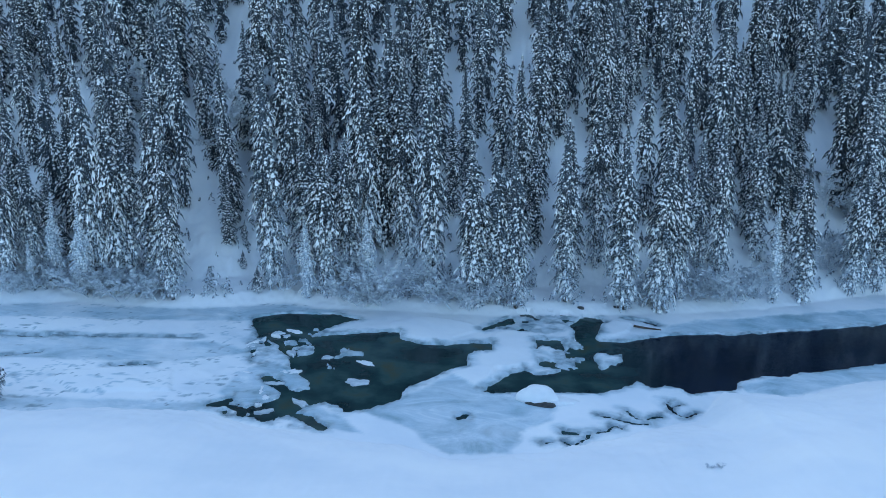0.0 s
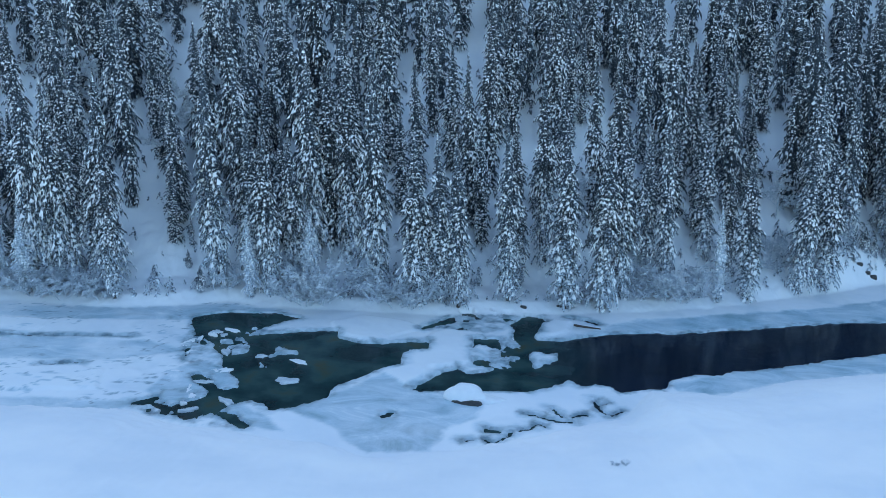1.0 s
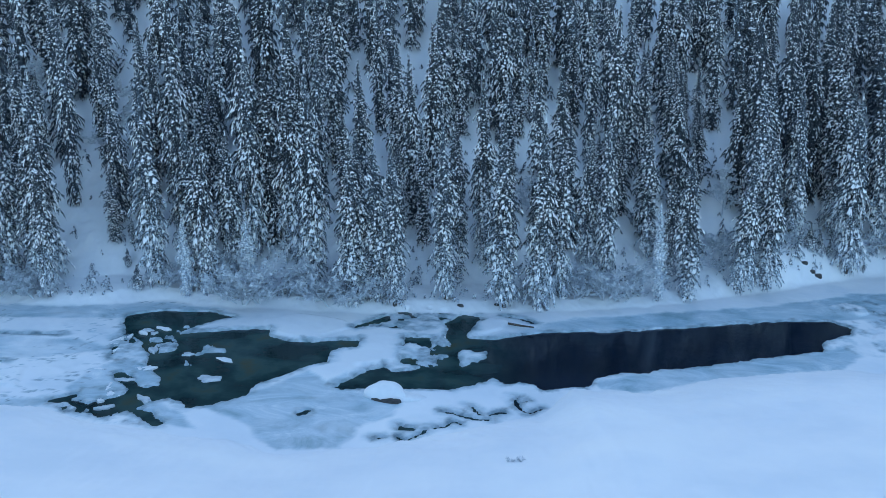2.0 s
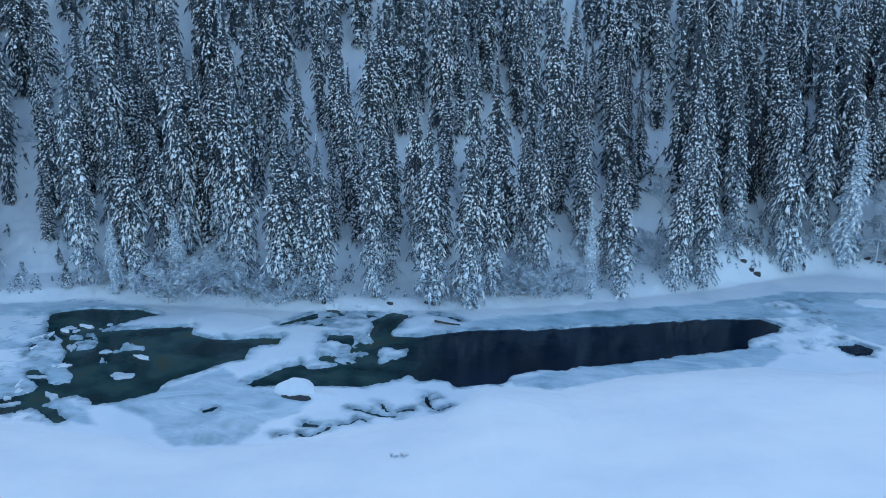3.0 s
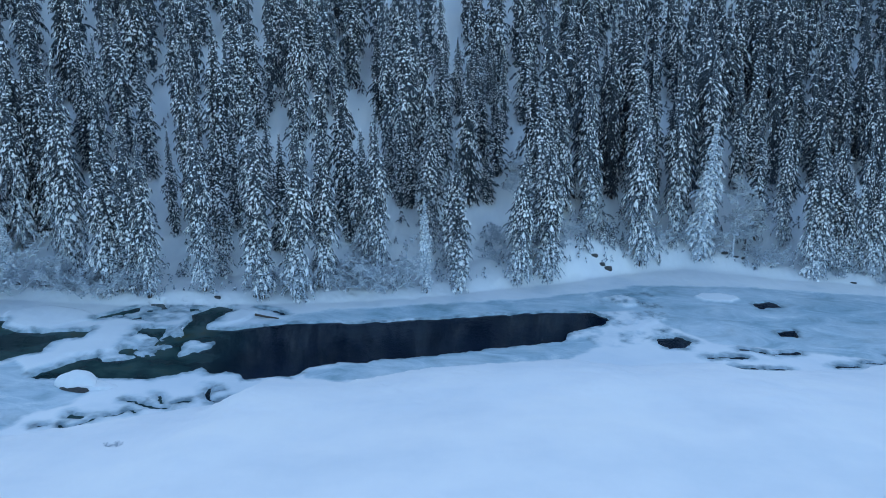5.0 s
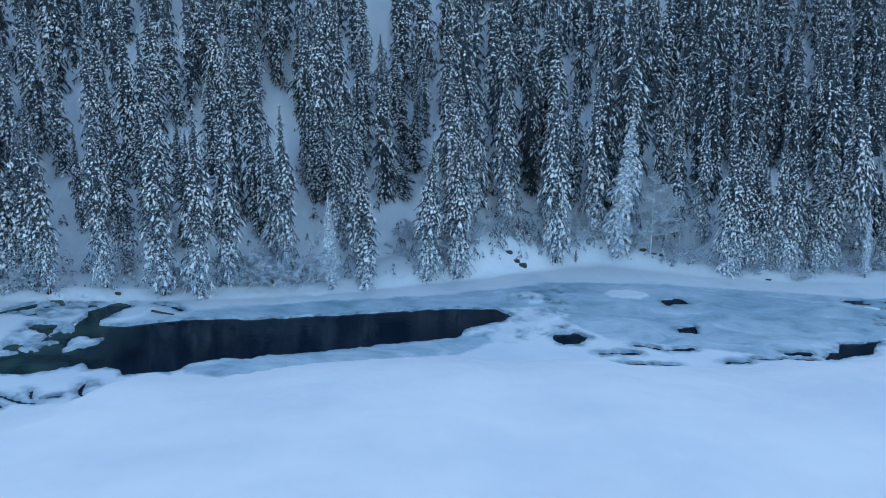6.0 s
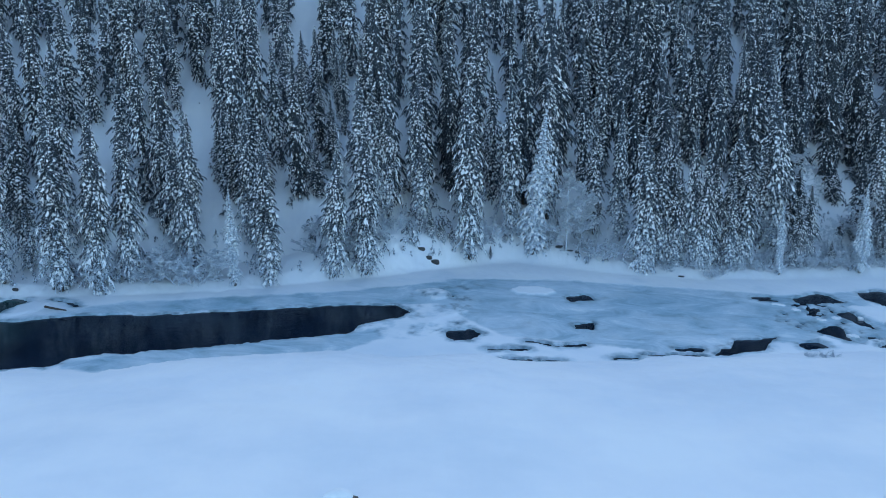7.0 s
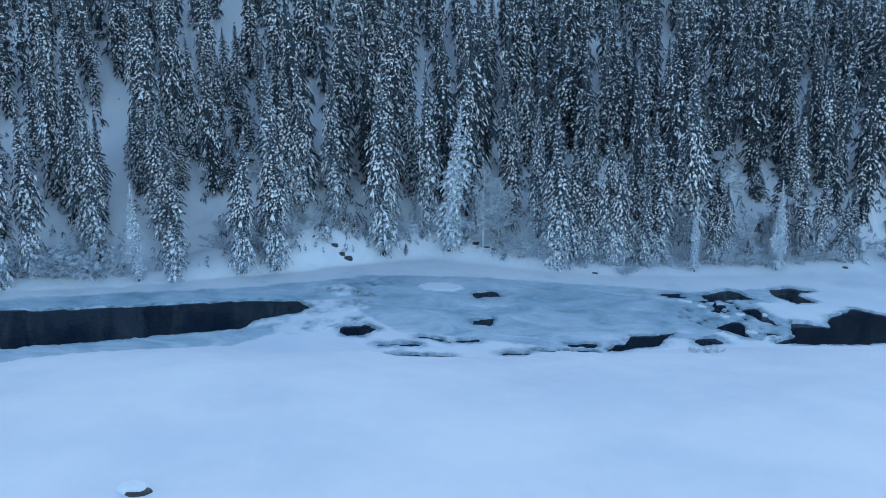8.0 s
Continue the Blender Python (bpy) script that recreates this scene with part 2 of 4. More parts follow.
UPPER_ICE = [
    [(-6.6, 65.6), (-3.4, 69.1), (0.1, 73.6), (2.4, 75.3), (4.1, 70.8), (8.2, 68.6), (7.5, 65.5), (5.6, 64), (4.2, 60.3), (0.2, 59.4), (-1.9, 61), (-2.4, 62.6)],
    [(-17.9, 67.1), (-17.2, 71.6), (-15.5, 74.3), (-13.4, 73.3), (-11, 70.1), (-10.9, 66.5), (-8.1, 64.8), (-6.2, 61.7), (-9.4, 62.3), (-15.1, 64.4)],
    [(48.1, 98.7), (56.2, 103.3), (66.5, 104.7), (78.7, 104.2), (93.1, 103), (101.4, 105.7), (101.4, 88.7), (87, 87.3), (74.7, 83.3), (60.4, 85.8), (54.2, 94.2), (46.1, 92.9), (37.9, 91.5)],
    [(23.4, 74.4), (26.5, 76.0), (33.7, 79.3), (39.4, 81.9), (42.6, 83.2), (45.9, 84.5), (48.8, 86.2), (49.6, 83.4), (46.2, 79.9), (38.6, 77.6), (32.7, 75.3), (28.5, 72.9), (26.3, 72.4), (23.9, 73.0)],
]
LOWER_ICE = [
    [(19.7, 83.6), (27.8, 87.5), (46.1, 92.2), (48.1, 98.1), (35.9, 94.1), (23.7, 90.1), (17.6, 85.5)],
    [(-70.9, 84.7), (-30.8, 85.8), (-16.7, 88.5), (-10.7, 87.9), (-9.7, 86.6), (-17.7, 84), (-26.8, 82.6), (-40.8, 81.9), (-70.9, 81.7)],
    [(-70.8, 77), (-28.8, 77.7), (-20.7, 78), (-16.7, 76.3), (-22.7, 73.1), (-40.8, 72), (-70.8, 71.8)],
    [(-70.8, 64.9), (-28.7, 65.4), (-17.7, 65.7), (-18.7, 62.8), (-30.7, 62.2), (-70.8, 61.8)],
]
GREY_ICE = UPPER_ICE + LOWER_ICE

# ice that has broken up into slush and open patches: outline, share of open water
BROKEN_ICE = [
    ([(-18.3, 65.5), (-16.8, 67.2), (-14.8, 68.5), (-12.7, 67.2), (-11.7, 64.3), (-9.8, 62.2), (-13.5, 63.1), (-16.5, 63.7)], 0.03),
    ([(-18.0, 79.2), (-17.5, 80.7), (-15.9, 78.1), (-14.3, 74.4), (-15.4, 73.0), (-16.7, 74.1)], 0.0),
    ([(7.4, 82.8), (10.0, 83.2), (9.6, 75.7), (7.4, 76.1)], 0.0),
    ([(5.7, 89.7), (8.3, 90.4), (14.4, 89.8), (11.1, 86.7), (7.8, 84.4), (4.1, 85.1)], 0.06),
    ([(92.9, 100.6), (97.4, 101.4), (99.4, 90.8), (97.7, 89.0), (93.7, 88.4), (89.0, 94.4)], 0.16),
    ([(50.1, 99), (58.5, 101), (57, 92), (56.4, 88.4), (52.2, 84.6), (48, 84.4), (50.8, 89.2), (52, 93.5)], 0.34),
]
# thin ice left standing in the open water: outline, share of ice
LACE_ICE = [
    ([(-16.8, 83.1), (-12.6, 82.9), (-9.6, 80.7), (-6.9, 75.4), (-7.8, 73.4), (-11.3, 73.6), (-14.4, 77.0)], -0.09),
    ([(8.0, 82.9), (10.9, 84.1), (12.0, 79.3), (10.3, 75.8), (7.9, 76.1)], -0.05),
]
UPPER_PLATES = [
    [(-6.1, 85.1), (-2.5, 87.2), (1.3, 86.2), (3, 84.4), (-0.2, 81.7), (-0.7, 80), (-3.5, 81.3), (-5.4, 82.5)],
    [(3.4, 83.4), (5, 84.7), (8.2, 84.4), (8.6, 80.2), (7.9, 77.4), (6.1, 75.9), (3.7, 75), (2, 70.9), (-0.1, 73.6), (1.1, 78), (2.3, 79)],
    [(13.2, 85.2), (15.1, 88.9), (16.9, 88), (16.2, 85.3), (13.3, 83.4)],
    [(51.6, 98.1), (54, 99.4), (56.4, 96.9), (53.9, 95.4)],
]
LOWER_PLATES = [
    [(62.2, 100.5), (63.2, 101.5), (64.9, 101.6), (66.5, 101.4), (67.1, 100.3), (65.9, 98.8), (64.0, 98.7), (62.7, 99.0)],
    [(52.1, 88.2), (54.4, 91.8), (56.5, 93.1), (57.5, 92.2), (55, 89.7), (53, 86.3)],
    [(98.5, 99.7), (102.6, 100), (105.5, 96.3), (104.4, 94.2), (100.2, 93.7), (99.2, 96.1)],
    [(89.6, 87.9), (92.8, 90), (94.1, 88.2), (91.1, 86.9)],
    [(95.6, 88.5), (98.1, 90.1), (99.4, 89), (96.9, 87.4)],
]
OLD_ICE_PLATES = [
    [(-37.7, 79.5), (-36.1, 81.7), (-32.7, 82.2), (-30.9, 81.6), (-31.2, 79.7), (-32.1, 77.2), (-35.0, 77.0)],
    [(-31.4, 68.2), (-30.5, 70.0), (-25.2, 71.6), (-22.5, 71.1), (-21.4, 67.3), (-26.0, 66.7), (-28.9, 66.6)],
]
SNOW_PLATES = OLD_ICE_PLATES + UPPER_PLATES + LOWER_PLATES


def curve(points, x):
    return np.interp(x, [p[0] for p in points], [p[1] for p in points])


def lattice(x, y, seed):
    """Smooth value noise, 0 to 1."""
    i, j = np.floor(x).astype(np.int64), np.floor(y).astype(np.int64)
    u, v = x - i, y - j
    u, v = u * u * (3 - 2 * u), v * v * (3 - 2 * v)

    def h(a, b):
        k = (a * 374761393 + b * 668265263 + seed * 974634777) & 0xFFFFFFFF
        k = ((k ^ (k >> 13)) * 1274126177) & 0xFFFFFFFF
        return ((k ^ (k >> 16)) & 0xFFFF) / 65535.0
    return (h(i, j) * (1 - u) + h(i + 1, j) * u) * (1 - v) + (h(i, j + 1) * (1 - u) + h(i + 1, j + 1) * u) * v


def layers(x, y, scale, seed, count=4):
    total, size = 0.0, 0.5
    for k in range(count):
        total = total + size * (lattice(x * scale * 2 ** k, y * scale * 2 ** k, seed + k) - 0.5)
        size *= 0.55
    return total


def inside_distance(x, y, loop):
    """Signed distance to a closed outline, negative inside."""
    best, odd = np.full(x.shape, 1e9), np.zeros(x.shape, bool)
    for (ax, ay), (bx, by) in zip(loop, loop[1:] + loop[:1]):
        ex, ey = bx - ax, by - ay
        s = np.clip(((x - ax) * ex + (y - ay) * ey) / (ex * ex + ey * ey), 0, 1)
        best = np.minimum(best, (x - ax - s * ex) ** 2 + (y - ay - s * ey) ** 2)
        odd ^= ((ay > y) != (by > y)) & (x < (bx - ax) * (y - ay) / (by - ay + 1e-12) + ax)
    return np.where(odd, -1, 1) * np.sqrt(best)


def line_distance(x, y, line):
    best = np.full(x.shape, 1e9)
    for (ax, ay), (bx, by) in zip(line, line[1:]):
        ex, ey = bx - ax, by - ay
        s = np.clip(((x - ax) * ex + (y - ay) * ey) / (ex * ex + ey * ey), 0, 1)
        best = np.minimum(best, (x - ax - s * ex) ** 2 + (y - ay - s * ey) ** 2)
    return np.sqrt(best)


def step(a, b, v):
    s = np.clip((v - a) / (b - a), 0, 1)
    return s * s * (3 - 2 * s)


def hill(x, y):
    """Height of the wooded slope above the river."""
    d = np.maximum(y - curve(FAR_BANK, x), 0)
    z = 0.5 * np.minimum(1, d / 2) + 0.1 * np.minimum(d, 6) + 0.6 * np.maximum(0, d - 6)
    z = z + 2.8 * np.exp(-((x - 54) / 15) ** 4) * step(0.3, 5, d)  # a low bluff behind the bend
    z = np.where(d > 190, 111.5 + (z - 111.5) * 0.25, z)
    return z + np.minimum(d, 10) / 10 * (1.2 * layers(x, y, 0.12, 11) + 0.5 * layers(x, y, 0.5, 15))


WATER_LEVEL = -0.14


def valley(x, y):
    """Height and bare-ice share of the ground."""
    wx = x + 0.8 * layers(x, y, 0.6, 21) + 0.3 * layers(x, y, 2.0, 23)
    wy = y + 0.9 * layers(x, y, 0.6, 27) + 0.4 * layers(x, y, 2.0, 29)
    near = curve(NEAR_BANK, wx) - wy
    far = wy - curve(FAR_BANK, wx)
    river = step(0.3, -0.3, near) * step(0.4, -0.4, far)
    z = 0.05 + 0.10 * layers(x, y, 0.35, 31) + 0.05 * layers(x, y, 1.3, 33)
    z = z + 0.42 * step(0.0, 0.9, near) + 10.0 * (1 - np.exp(-np.maximum(near - 0.6, 0) / 28)) + 1.0 * step(1, 16, near) * layers(x, y, 0.07, 41)
    z = z + 0.004 * np.maximum(near - 60, 0) * np.minimum(1, np.maximum(near, 0) / 100)
    z = np.where(far > 0, 0.05 + hill(x, wy), z)
    ice = np.zeros(x.shape)
    for k, loop in enumerate(GREY_ICE):
        ice = np.maximum(ice, step(0.3, -0.4, inside_distance(wx, wy, loop)))
    ice = ice * np.clip(0.85 + 0.9 * layers(x, y, 0.3, 51) - step(-14, -24, x) * (0.3 - 1.2 * layers(x * 0.5, y, 0.5, 53)), 0, 1) + 0.22 * step(0.05, 0.3, layers(x, y, 0.22, 55)) * river
    for loop in SNOW_PLATES:
        on = step(0.12, -0.2, inside_distance(wx, wy, loop))
        ice = ice * (1 - on)
        z = z + on * (0.10 + 0.12 * lattice(x * 0.5, y * 0.5, 57))
    z = z - 0.05 * ice
    hole = np.full(x.shape, 9.0)
    for loop in OPEN_WATER:
        hole = np.minimum(hole, inside_distance(wx, wy, loop) - 0.18)
    for loop, share in BROKEN_ICE:
        gap = 2.2 * (layers(x, y * 0.8, 0.75, 81) + share) + 0.5 * layers(x, y, 2.2, 85)
        hole = np.minimum(hole, np.maximum(gap, inside_distance(wx, wy, loop)))
    for loop, share in LACE_ICE:
        lace = 1.6 * (layers(x, y * 0.8, 0.55, 91) + share) + 0.5 * layers(x, y, 2.2, 95)
        hole = np.maximum(hole, np.minimum(lace, -inside_distance(wx, wy, loop)))
    for line, width in CRACKS:
        hole = np.minimum(hole, line_distance(x + 0.5 * layers(x, y, 1.5, 61), y + 0.5 * layers(x, y, 1.5, 63), line) - width * (0.7 + 1.1 * lattice(x * 0.9, y * 0.9, 65)) - 0.04)
    ice = np.maximum(ice, 0.6 * step(1.1, 0.1, hole + 1.2 * layers(x, y, 0.9, 71)) * river)
    wet = step(0.75, 0.0, hole + 0.9 * layers(x, y, 1.1, 75)) * river
    # fine open seams in the old ice up-river
    seam = step(0.035, 0.0, np.abs(layers(x * 0.4, y * 1.7, 0.8, 101))) * step(-0.16, -0.02, layers(x, y, 0.2, 105)) * step(-8, -16, x)
    ice = np.maximum(ice, 0.9 * seam * river)
    wet = np.maximum(wet, 1.1 * seam * river * step(-0.06, 0.05, layers(x, y, 0.4, 109)))
    z = np.where(hole < 0.35, -0.75 + (z + 0.75) * step(-0.16, 0.07, hole), z)
    return z, np.clip(ice * river, 0, 1), np.clip(wet, 0, 1)


def spread(fine_from, fine_to, pitch, low, high, growth):
    a = list(np.arange(fine_from, fine_to, pitch))
    s, v = pitch, a[-1]
    while v < high:
        s *= growth
        v += s
        a.append(v)
    s, v, b = pitch, a[0], []
    while v > low:
        s *= growth
        v -= s
        b.append(v)
    return np.array(b[::-1] + a)


def build_ground():
    xs = spread(-46, 124, 0.17, -1500, 1600, 1.25)
    ys = spread(58.5, 107, 0.23, -1500, 1600, 1.12)
    gx, gy = np.meshgrid(xs, ys)
    x, y = gx.ravel(), gy.ravel()
    z, ice, wet = valley(x, y)
    nx, ny = len(xs), len(ys)
    i = np.arange(nx * ny).reshape(ny, nx)
    quads = np.stack([i[:-1, :-1], i[:-1, 1:], i[1:, 1:], i[1:, :-1]], -1).reshape(-1, 4)
    me = bpy.data.meshes.new("ground")
    me.vertices.add(nx * ny)
    me.vertices.foreach_set("co", np.stack([x, y, z], -1).ravel())
    me.loops.add(quads.size)
    me.loops.foreach_set("vertex_index", quads.ravel())
    me.polygons.add(len(quads))
    me.polygons.foreach_set("loop_start", np.arange(0, quads.size, 4))
    me.polygons.foreach_set("use_smooth", np.ones(len(quads), bool))
    me.update(calc_edges=True)
    me.attributes.new("ice", "FLOAT", "POINT").data.foreach_set("value", ice.astype(np.float32))
    me.attributes.new("wet", "FLOAT", "POINT").data.foreach_set("value", wet.astype(np.float32))
    me.materials.append(SNOW_ICE)
    return tagged(new("ground", me), "snow-covered valley floor, frozen river and wooded slope", "ground", kind="structure")


build_ground()
water = new("water", mesh_from("water", [(-200, 48, WATER_LEVEL), (260, 48, WATER_LEVEL), (260, 128, WATER_LEVEL), (-200, 128, WATER_LEVEL)], [(0, 1, 2, 3)], WATER, False))
tagged(water, "dark open river water between ice shelves", "water", kind="structure")


def height(x, y):
    return float(valley(np.array([float(x)]), np.array([float(y)]))[0][0])


# ---- spruces ----
def tube(verts, faces, line, radii, sides=6):
    base = len(verts)
    for k, p in enumerate(line):
        for a in range(sides):
            t = 2 * math.pi * a / sides
            verts.append((p[0] + radii[k] * math.cos(t), p[1] + radii[k] * math.sin(t), p[2]))
        if k:
            for a in range(sides):
                b = (a + 1) % sides
                faces.append((base + (k - 1) * sides + a, base + (k - 1) * sides + b, base + k * sides + b, base + k * sides + a))


def bough(rng, crown, snow, z, angle, length, droop, load, size=1.0):
    """One drooping bough: a ridged fan of needles with hanging side sprays, and the pad of snow that lies on it."""
    (cv, cf), (sv, sf) = crown, snow
    ca, sa = math.cos(angle), math.sin(angle)
    rise = rng.uniform(0.1, 0.35)
    bend = rng.uniform(-0.22, 0.22)
    twist = rng.uniform(-0.25, 0.25)
    wide = size * min(0.18, 0.08 + 0.08 * length) * rng.uniform(0.65, 1.35)

    def at(s, across, drop):
        """A point on the bough: share of its length, metres to its side, metres below its ridge."""
        r = length * s
        o = across + bend * r * s
        return (r * ca - o * sa, r * sa + o * ca, z + length * (rise * s - (rise + droop) * s * s) - drop + twist * across)

    b = len(cv)
    sag = wide * rng.uniform(0.45, 0.9)
    cv += [at(0.12, 0, 0.05), at(0.62, wide, sag), at(1.0, rng.uniform(-0.06, 0.06), 0.05), at(0.62, -wide, sag), at(0.66, 0, -0.02)]
    cf += [(b, b + 1, b + 4), (b + 1, b + 2, b + 4), (b + 2, b + 3, b + 4), (b + 3, b, b + 4)]
    tips = []
    for side in (-1, 1):
        for s in ((0.55, 0.85) if length > 0.95 else (0.75,)):
            s += rng.uniform(-0.08, 0.08)
            out, hang = wide * rng.uniform(1.0, 1.6), sag + rng.uniform(0.1, 0.34) * size * min(1, 0.5 + length * 0.5)
            b = len(cv)
            cv += [at(s - 0.16, side * wide * 0.45, sag * 0.3), at(s + 0.12, side * wide * 0.4, sag * 0.3), at(s + rng.uniform(0.08, 0.22), side * out, hang)]
            cf.append((b, b + 1, b + 2))
            tips.append((s, side, out, hang))
    b = len(cv)
    cv += [at(0.8, -wide * 0.5, sag * 0.4), at(0.8, wide * 0.5, sag * 0.4), at(1.04, rng.uniform(-0.1, 0.1), rng.uniform(0.22, 0.5) * size)]
    cf.append((b, b + 1, b + 2))
    if rng.random() < load:
        for c0, c1 in ((rng.uniform(0.42, 0.54), rng.uniform(0.64, 0.74)), (rng.uniform(0.74, 0.84), rng.uniform(0.95, 1.04))):
            if c1 < 0.8 and length < 0.9:
                continue
            b = len(sv)
            k, m, lift, o = rng.uniform(0.65, 1.25), (c0 + c1) / 2, rng.uniform(0.06, 0.12), rng.uniform(-0.3, 0.3) * wide
            sv += [at(c0, o, -lift * 0.6), at(m, o + wide * k, sag * k * 0.6 - 0.06), at(c1, o * 0.5, -lift * 0.3), at(m + 0.04, o - wide * k * rng.uniform(0.6, 1.1), sag * k * 0.6 - 0.06)]
            sf += [(b, b + 1, b + 2), (b + 2, b + 3, b)]
        for s, side, out, hang in tips:
            if rng.random() < 0.45 * load:
                b = len(sv)
                sv += [at(s - 0.08, side * wide * 0.6, sag * 0.4 - 0.04), at(s + 0.14, side * wide * 0.6, sag * 0.4 - 0.04), at(s + 0.16, side * out * 0.95, hang * 0.8 - 0.03)]
                sf.append((b, b + 1, b + 2))


def spruce_shape(seed, thin, gap=1.0, boughs=16, size=1.0, sides=8, rings=22, laden=1.0):
    """Vertices and faces of trunk, crown and snow of a slender spruce 18 m high."""
    rng = random.Random(seed)
    tall = 18.0
    trunk, crown, snow = ([], []), ([], []), ([], [])
    tube(*trunk, [(0, 0, -0.8), (0, 0, 1.5), (0.05, 0.02, 9), (0, 0, tall - 0.3)], [0.26, 0.2, 0.12, 0.015], 7)
    widest = rng.uniform(1.1, 1.32) * thin
    lump = [rng.uniform(0.76, 1.2) for _ in range(24)]
    skew = [rng.uniform(0, 6.28) for _ in range(6)]
    bare = rng.uniform(0.03, 0.07)

    def reach_at(u, a):
        wave = 1 + 0.16 * math.sin(a + skew[int(u * 5.99)]) + 0.1 * math.sin(3 * a + 9 * u + skew[0])
        cone = min(1.0, (1 - u) ** 0.85 * 1.95)
        return max(widest * cone * (0.7 + 0.3 * min(1, u / 0.25)) * lump[int(u * 23)] * wave, 0.14)

    z = bare * tall
    while z < tall - 0.1:
        u = z / tall
        count = boughs if u < 0.55 else (boughs * 3 // 4 if u < 0.8 else max(5, boughs // 2))
        start = rng.uniform(0, 6.28)
        spread_out = rng.uniform(0.78, 1.15)
        for c in range(count):
            if rng.random() < 0.08:
                continue
            a = start + 2 * math.pi * (c + rng.uniform(-0.35, 0.35)) / count
            ln = reach_at(u, a) * spread_out * rng.uniform(0.75, 1.2)
            droop = (0.8 - 0.5 * u) * rng.uniform(0.5, 1.4)
            thick = laden * (1.1 if math.sin(2 * a + 1.1 * z + skew[1]) + rng.uniform(-1.0, 1.0) > -0.6 else 0.3) * (0.8 + 0.2 * u)
            bough(rng, crown, snow, z + rng.uniform(-0.12, 0.12), a, ln, droop, thick, size)
        z += gap * (0.74 - 0.3 * u) * rng.uniform(0.8, 1.2)
    # the snowy leader
    b = len(snow[0])
    snow[0].extend([(0.09, 0, tall - 0.75), (-0.05, 0.08, tall - 0.75), (-0.05, -0.08, tall - 0.75), (0, 0, tall + 0.05)])
    snow[1].extend([(b, b + 1, b + 3), (b + 1, b + 2, b + 3), (b + 2, b, b + 3)])
    # dense dark inner foliage round the trunk
    base = len(crown[0])
    for k in range(rings + 1):
        u = bare + (0.95 - bare) * k / rings
        flare = 1.0 if k % 2 else 0.6
        for a in range(sides):
            t = 2 * math.pi * (a + 0.5 * (k % 2)) / sides
            r = reach_at(u, t) * flare * rng.uniform(0.35, 0.6)
            crown[0].append((r * math.cos(t), r * math.sin(t), u * tall + rng.uniform(-0.25, 0.15) - (0.35 if k % 2 else 0)))
            if k:
                b = (a + 1) % sides
                crown[1].append((base + (k - 1) * sides + a, base + (k - 1) * sides + b, base + k * sides + b, base + k * sides + a))
    return trunk, crown, snow


def make_spruce(seed, needles, thin=1.0, young=False, laden=1.0):
    """A snow-laden spruce: trunk, crown of boughs, and the snow on them."""
    trunk, crown, snow = spruce_shape(seed, 2.0 * thin, 2.2, 12, 4.0, 8, 12) if young else spruce_shape(seed, thin, laden=laden)
    thing = new("spruce_tree")
    part("trunk", mesh_from("trunk", *trunk, BARK), thing)
    part("crown", mesh_from("crown", *crown, needles, False), thing)
    tagged(part("snow_load", mesh_from("snow_load", *snow, LOAD, False), thing, "fresh snow on the boughs"), kind="stuff")
    return thing


DARK = [make_spruce(100 + k, NEEDLES if k < 3 else BARE_NEEDLES, (0.9, 1.0, 1.1, 1.0, 1.2, 0.85)[k], laden=(1.25, 1.15, 1.05, 0.9, 0.7, 0.6)[k]) for k in range(6)]
BANK = [make_spruce(150 + k, BANK_NEEDLES, (0.95, 1.05, 1.1, 0.9)[k]) for k in range(4)]
WHITE = [make_spruce(200 + k, RIMED, (0.8, 0.95, 0.85)[k]) for k in range(3)]
YOUNG = [make_spruce(250 + k, BANK_NEEDLES, (0.9, 1.1)[k], True) for k in range(2)]
for ob in YOUNG:
    tagged(ob, "small bushy young spruce capped with snow on the bank", "tree", "young spruces")
for ob in DARK:
    tagged(ob, "tall narrow dark green spruce laden with snow", "tree", "spruces on the slope")
for ob in BANK:
    tagged(ob, "tall snowy spruce with frosted lower boughs beside the river", "tree", "spruces on the bank")
for ob in WHITE:
    tagged(ob, "slender spruce white with hoarfrost beside the river", "tree", "rimed spruces on the bank")
used = set()


def plant(kind, x, y, tall, lean=0.049, girth=1.0):
    """Stand a spruce at (x, y); the first of each kind is moved, the rest are copies."""
    rng = random.Random(int(x * 71 + y * 977))
    fresh = [k for k in kind if k.name not in used]
    ob = fresh[0] if fresh else kind[rng.randrange(len(kind))]
    s = tall / 18.0
    w = girth * (0.45 + 0.55 * s if tall > 6 else 1.6 * s) * rng.uniform(0.86, 1.16)
    m = Matrix.Translation((x, y, height(x, y) - 0.15)) @ Matrix.Rotation(-lean, 4, "Y") @ Matrix.Rotation(rng.uniform(-0.02, 0.02), 4, "X")
    m = m @ Matrix.Rotation(rng.uniform(0, 6.28), 4, "Z") @ Matrix.Diagonal((w, w, s, 1))
    if fresh:
        used.add(ob.name)
    else:
        ob = copy_thing(ob, Matrix())
    ob.matrix_basis = m
    return ob


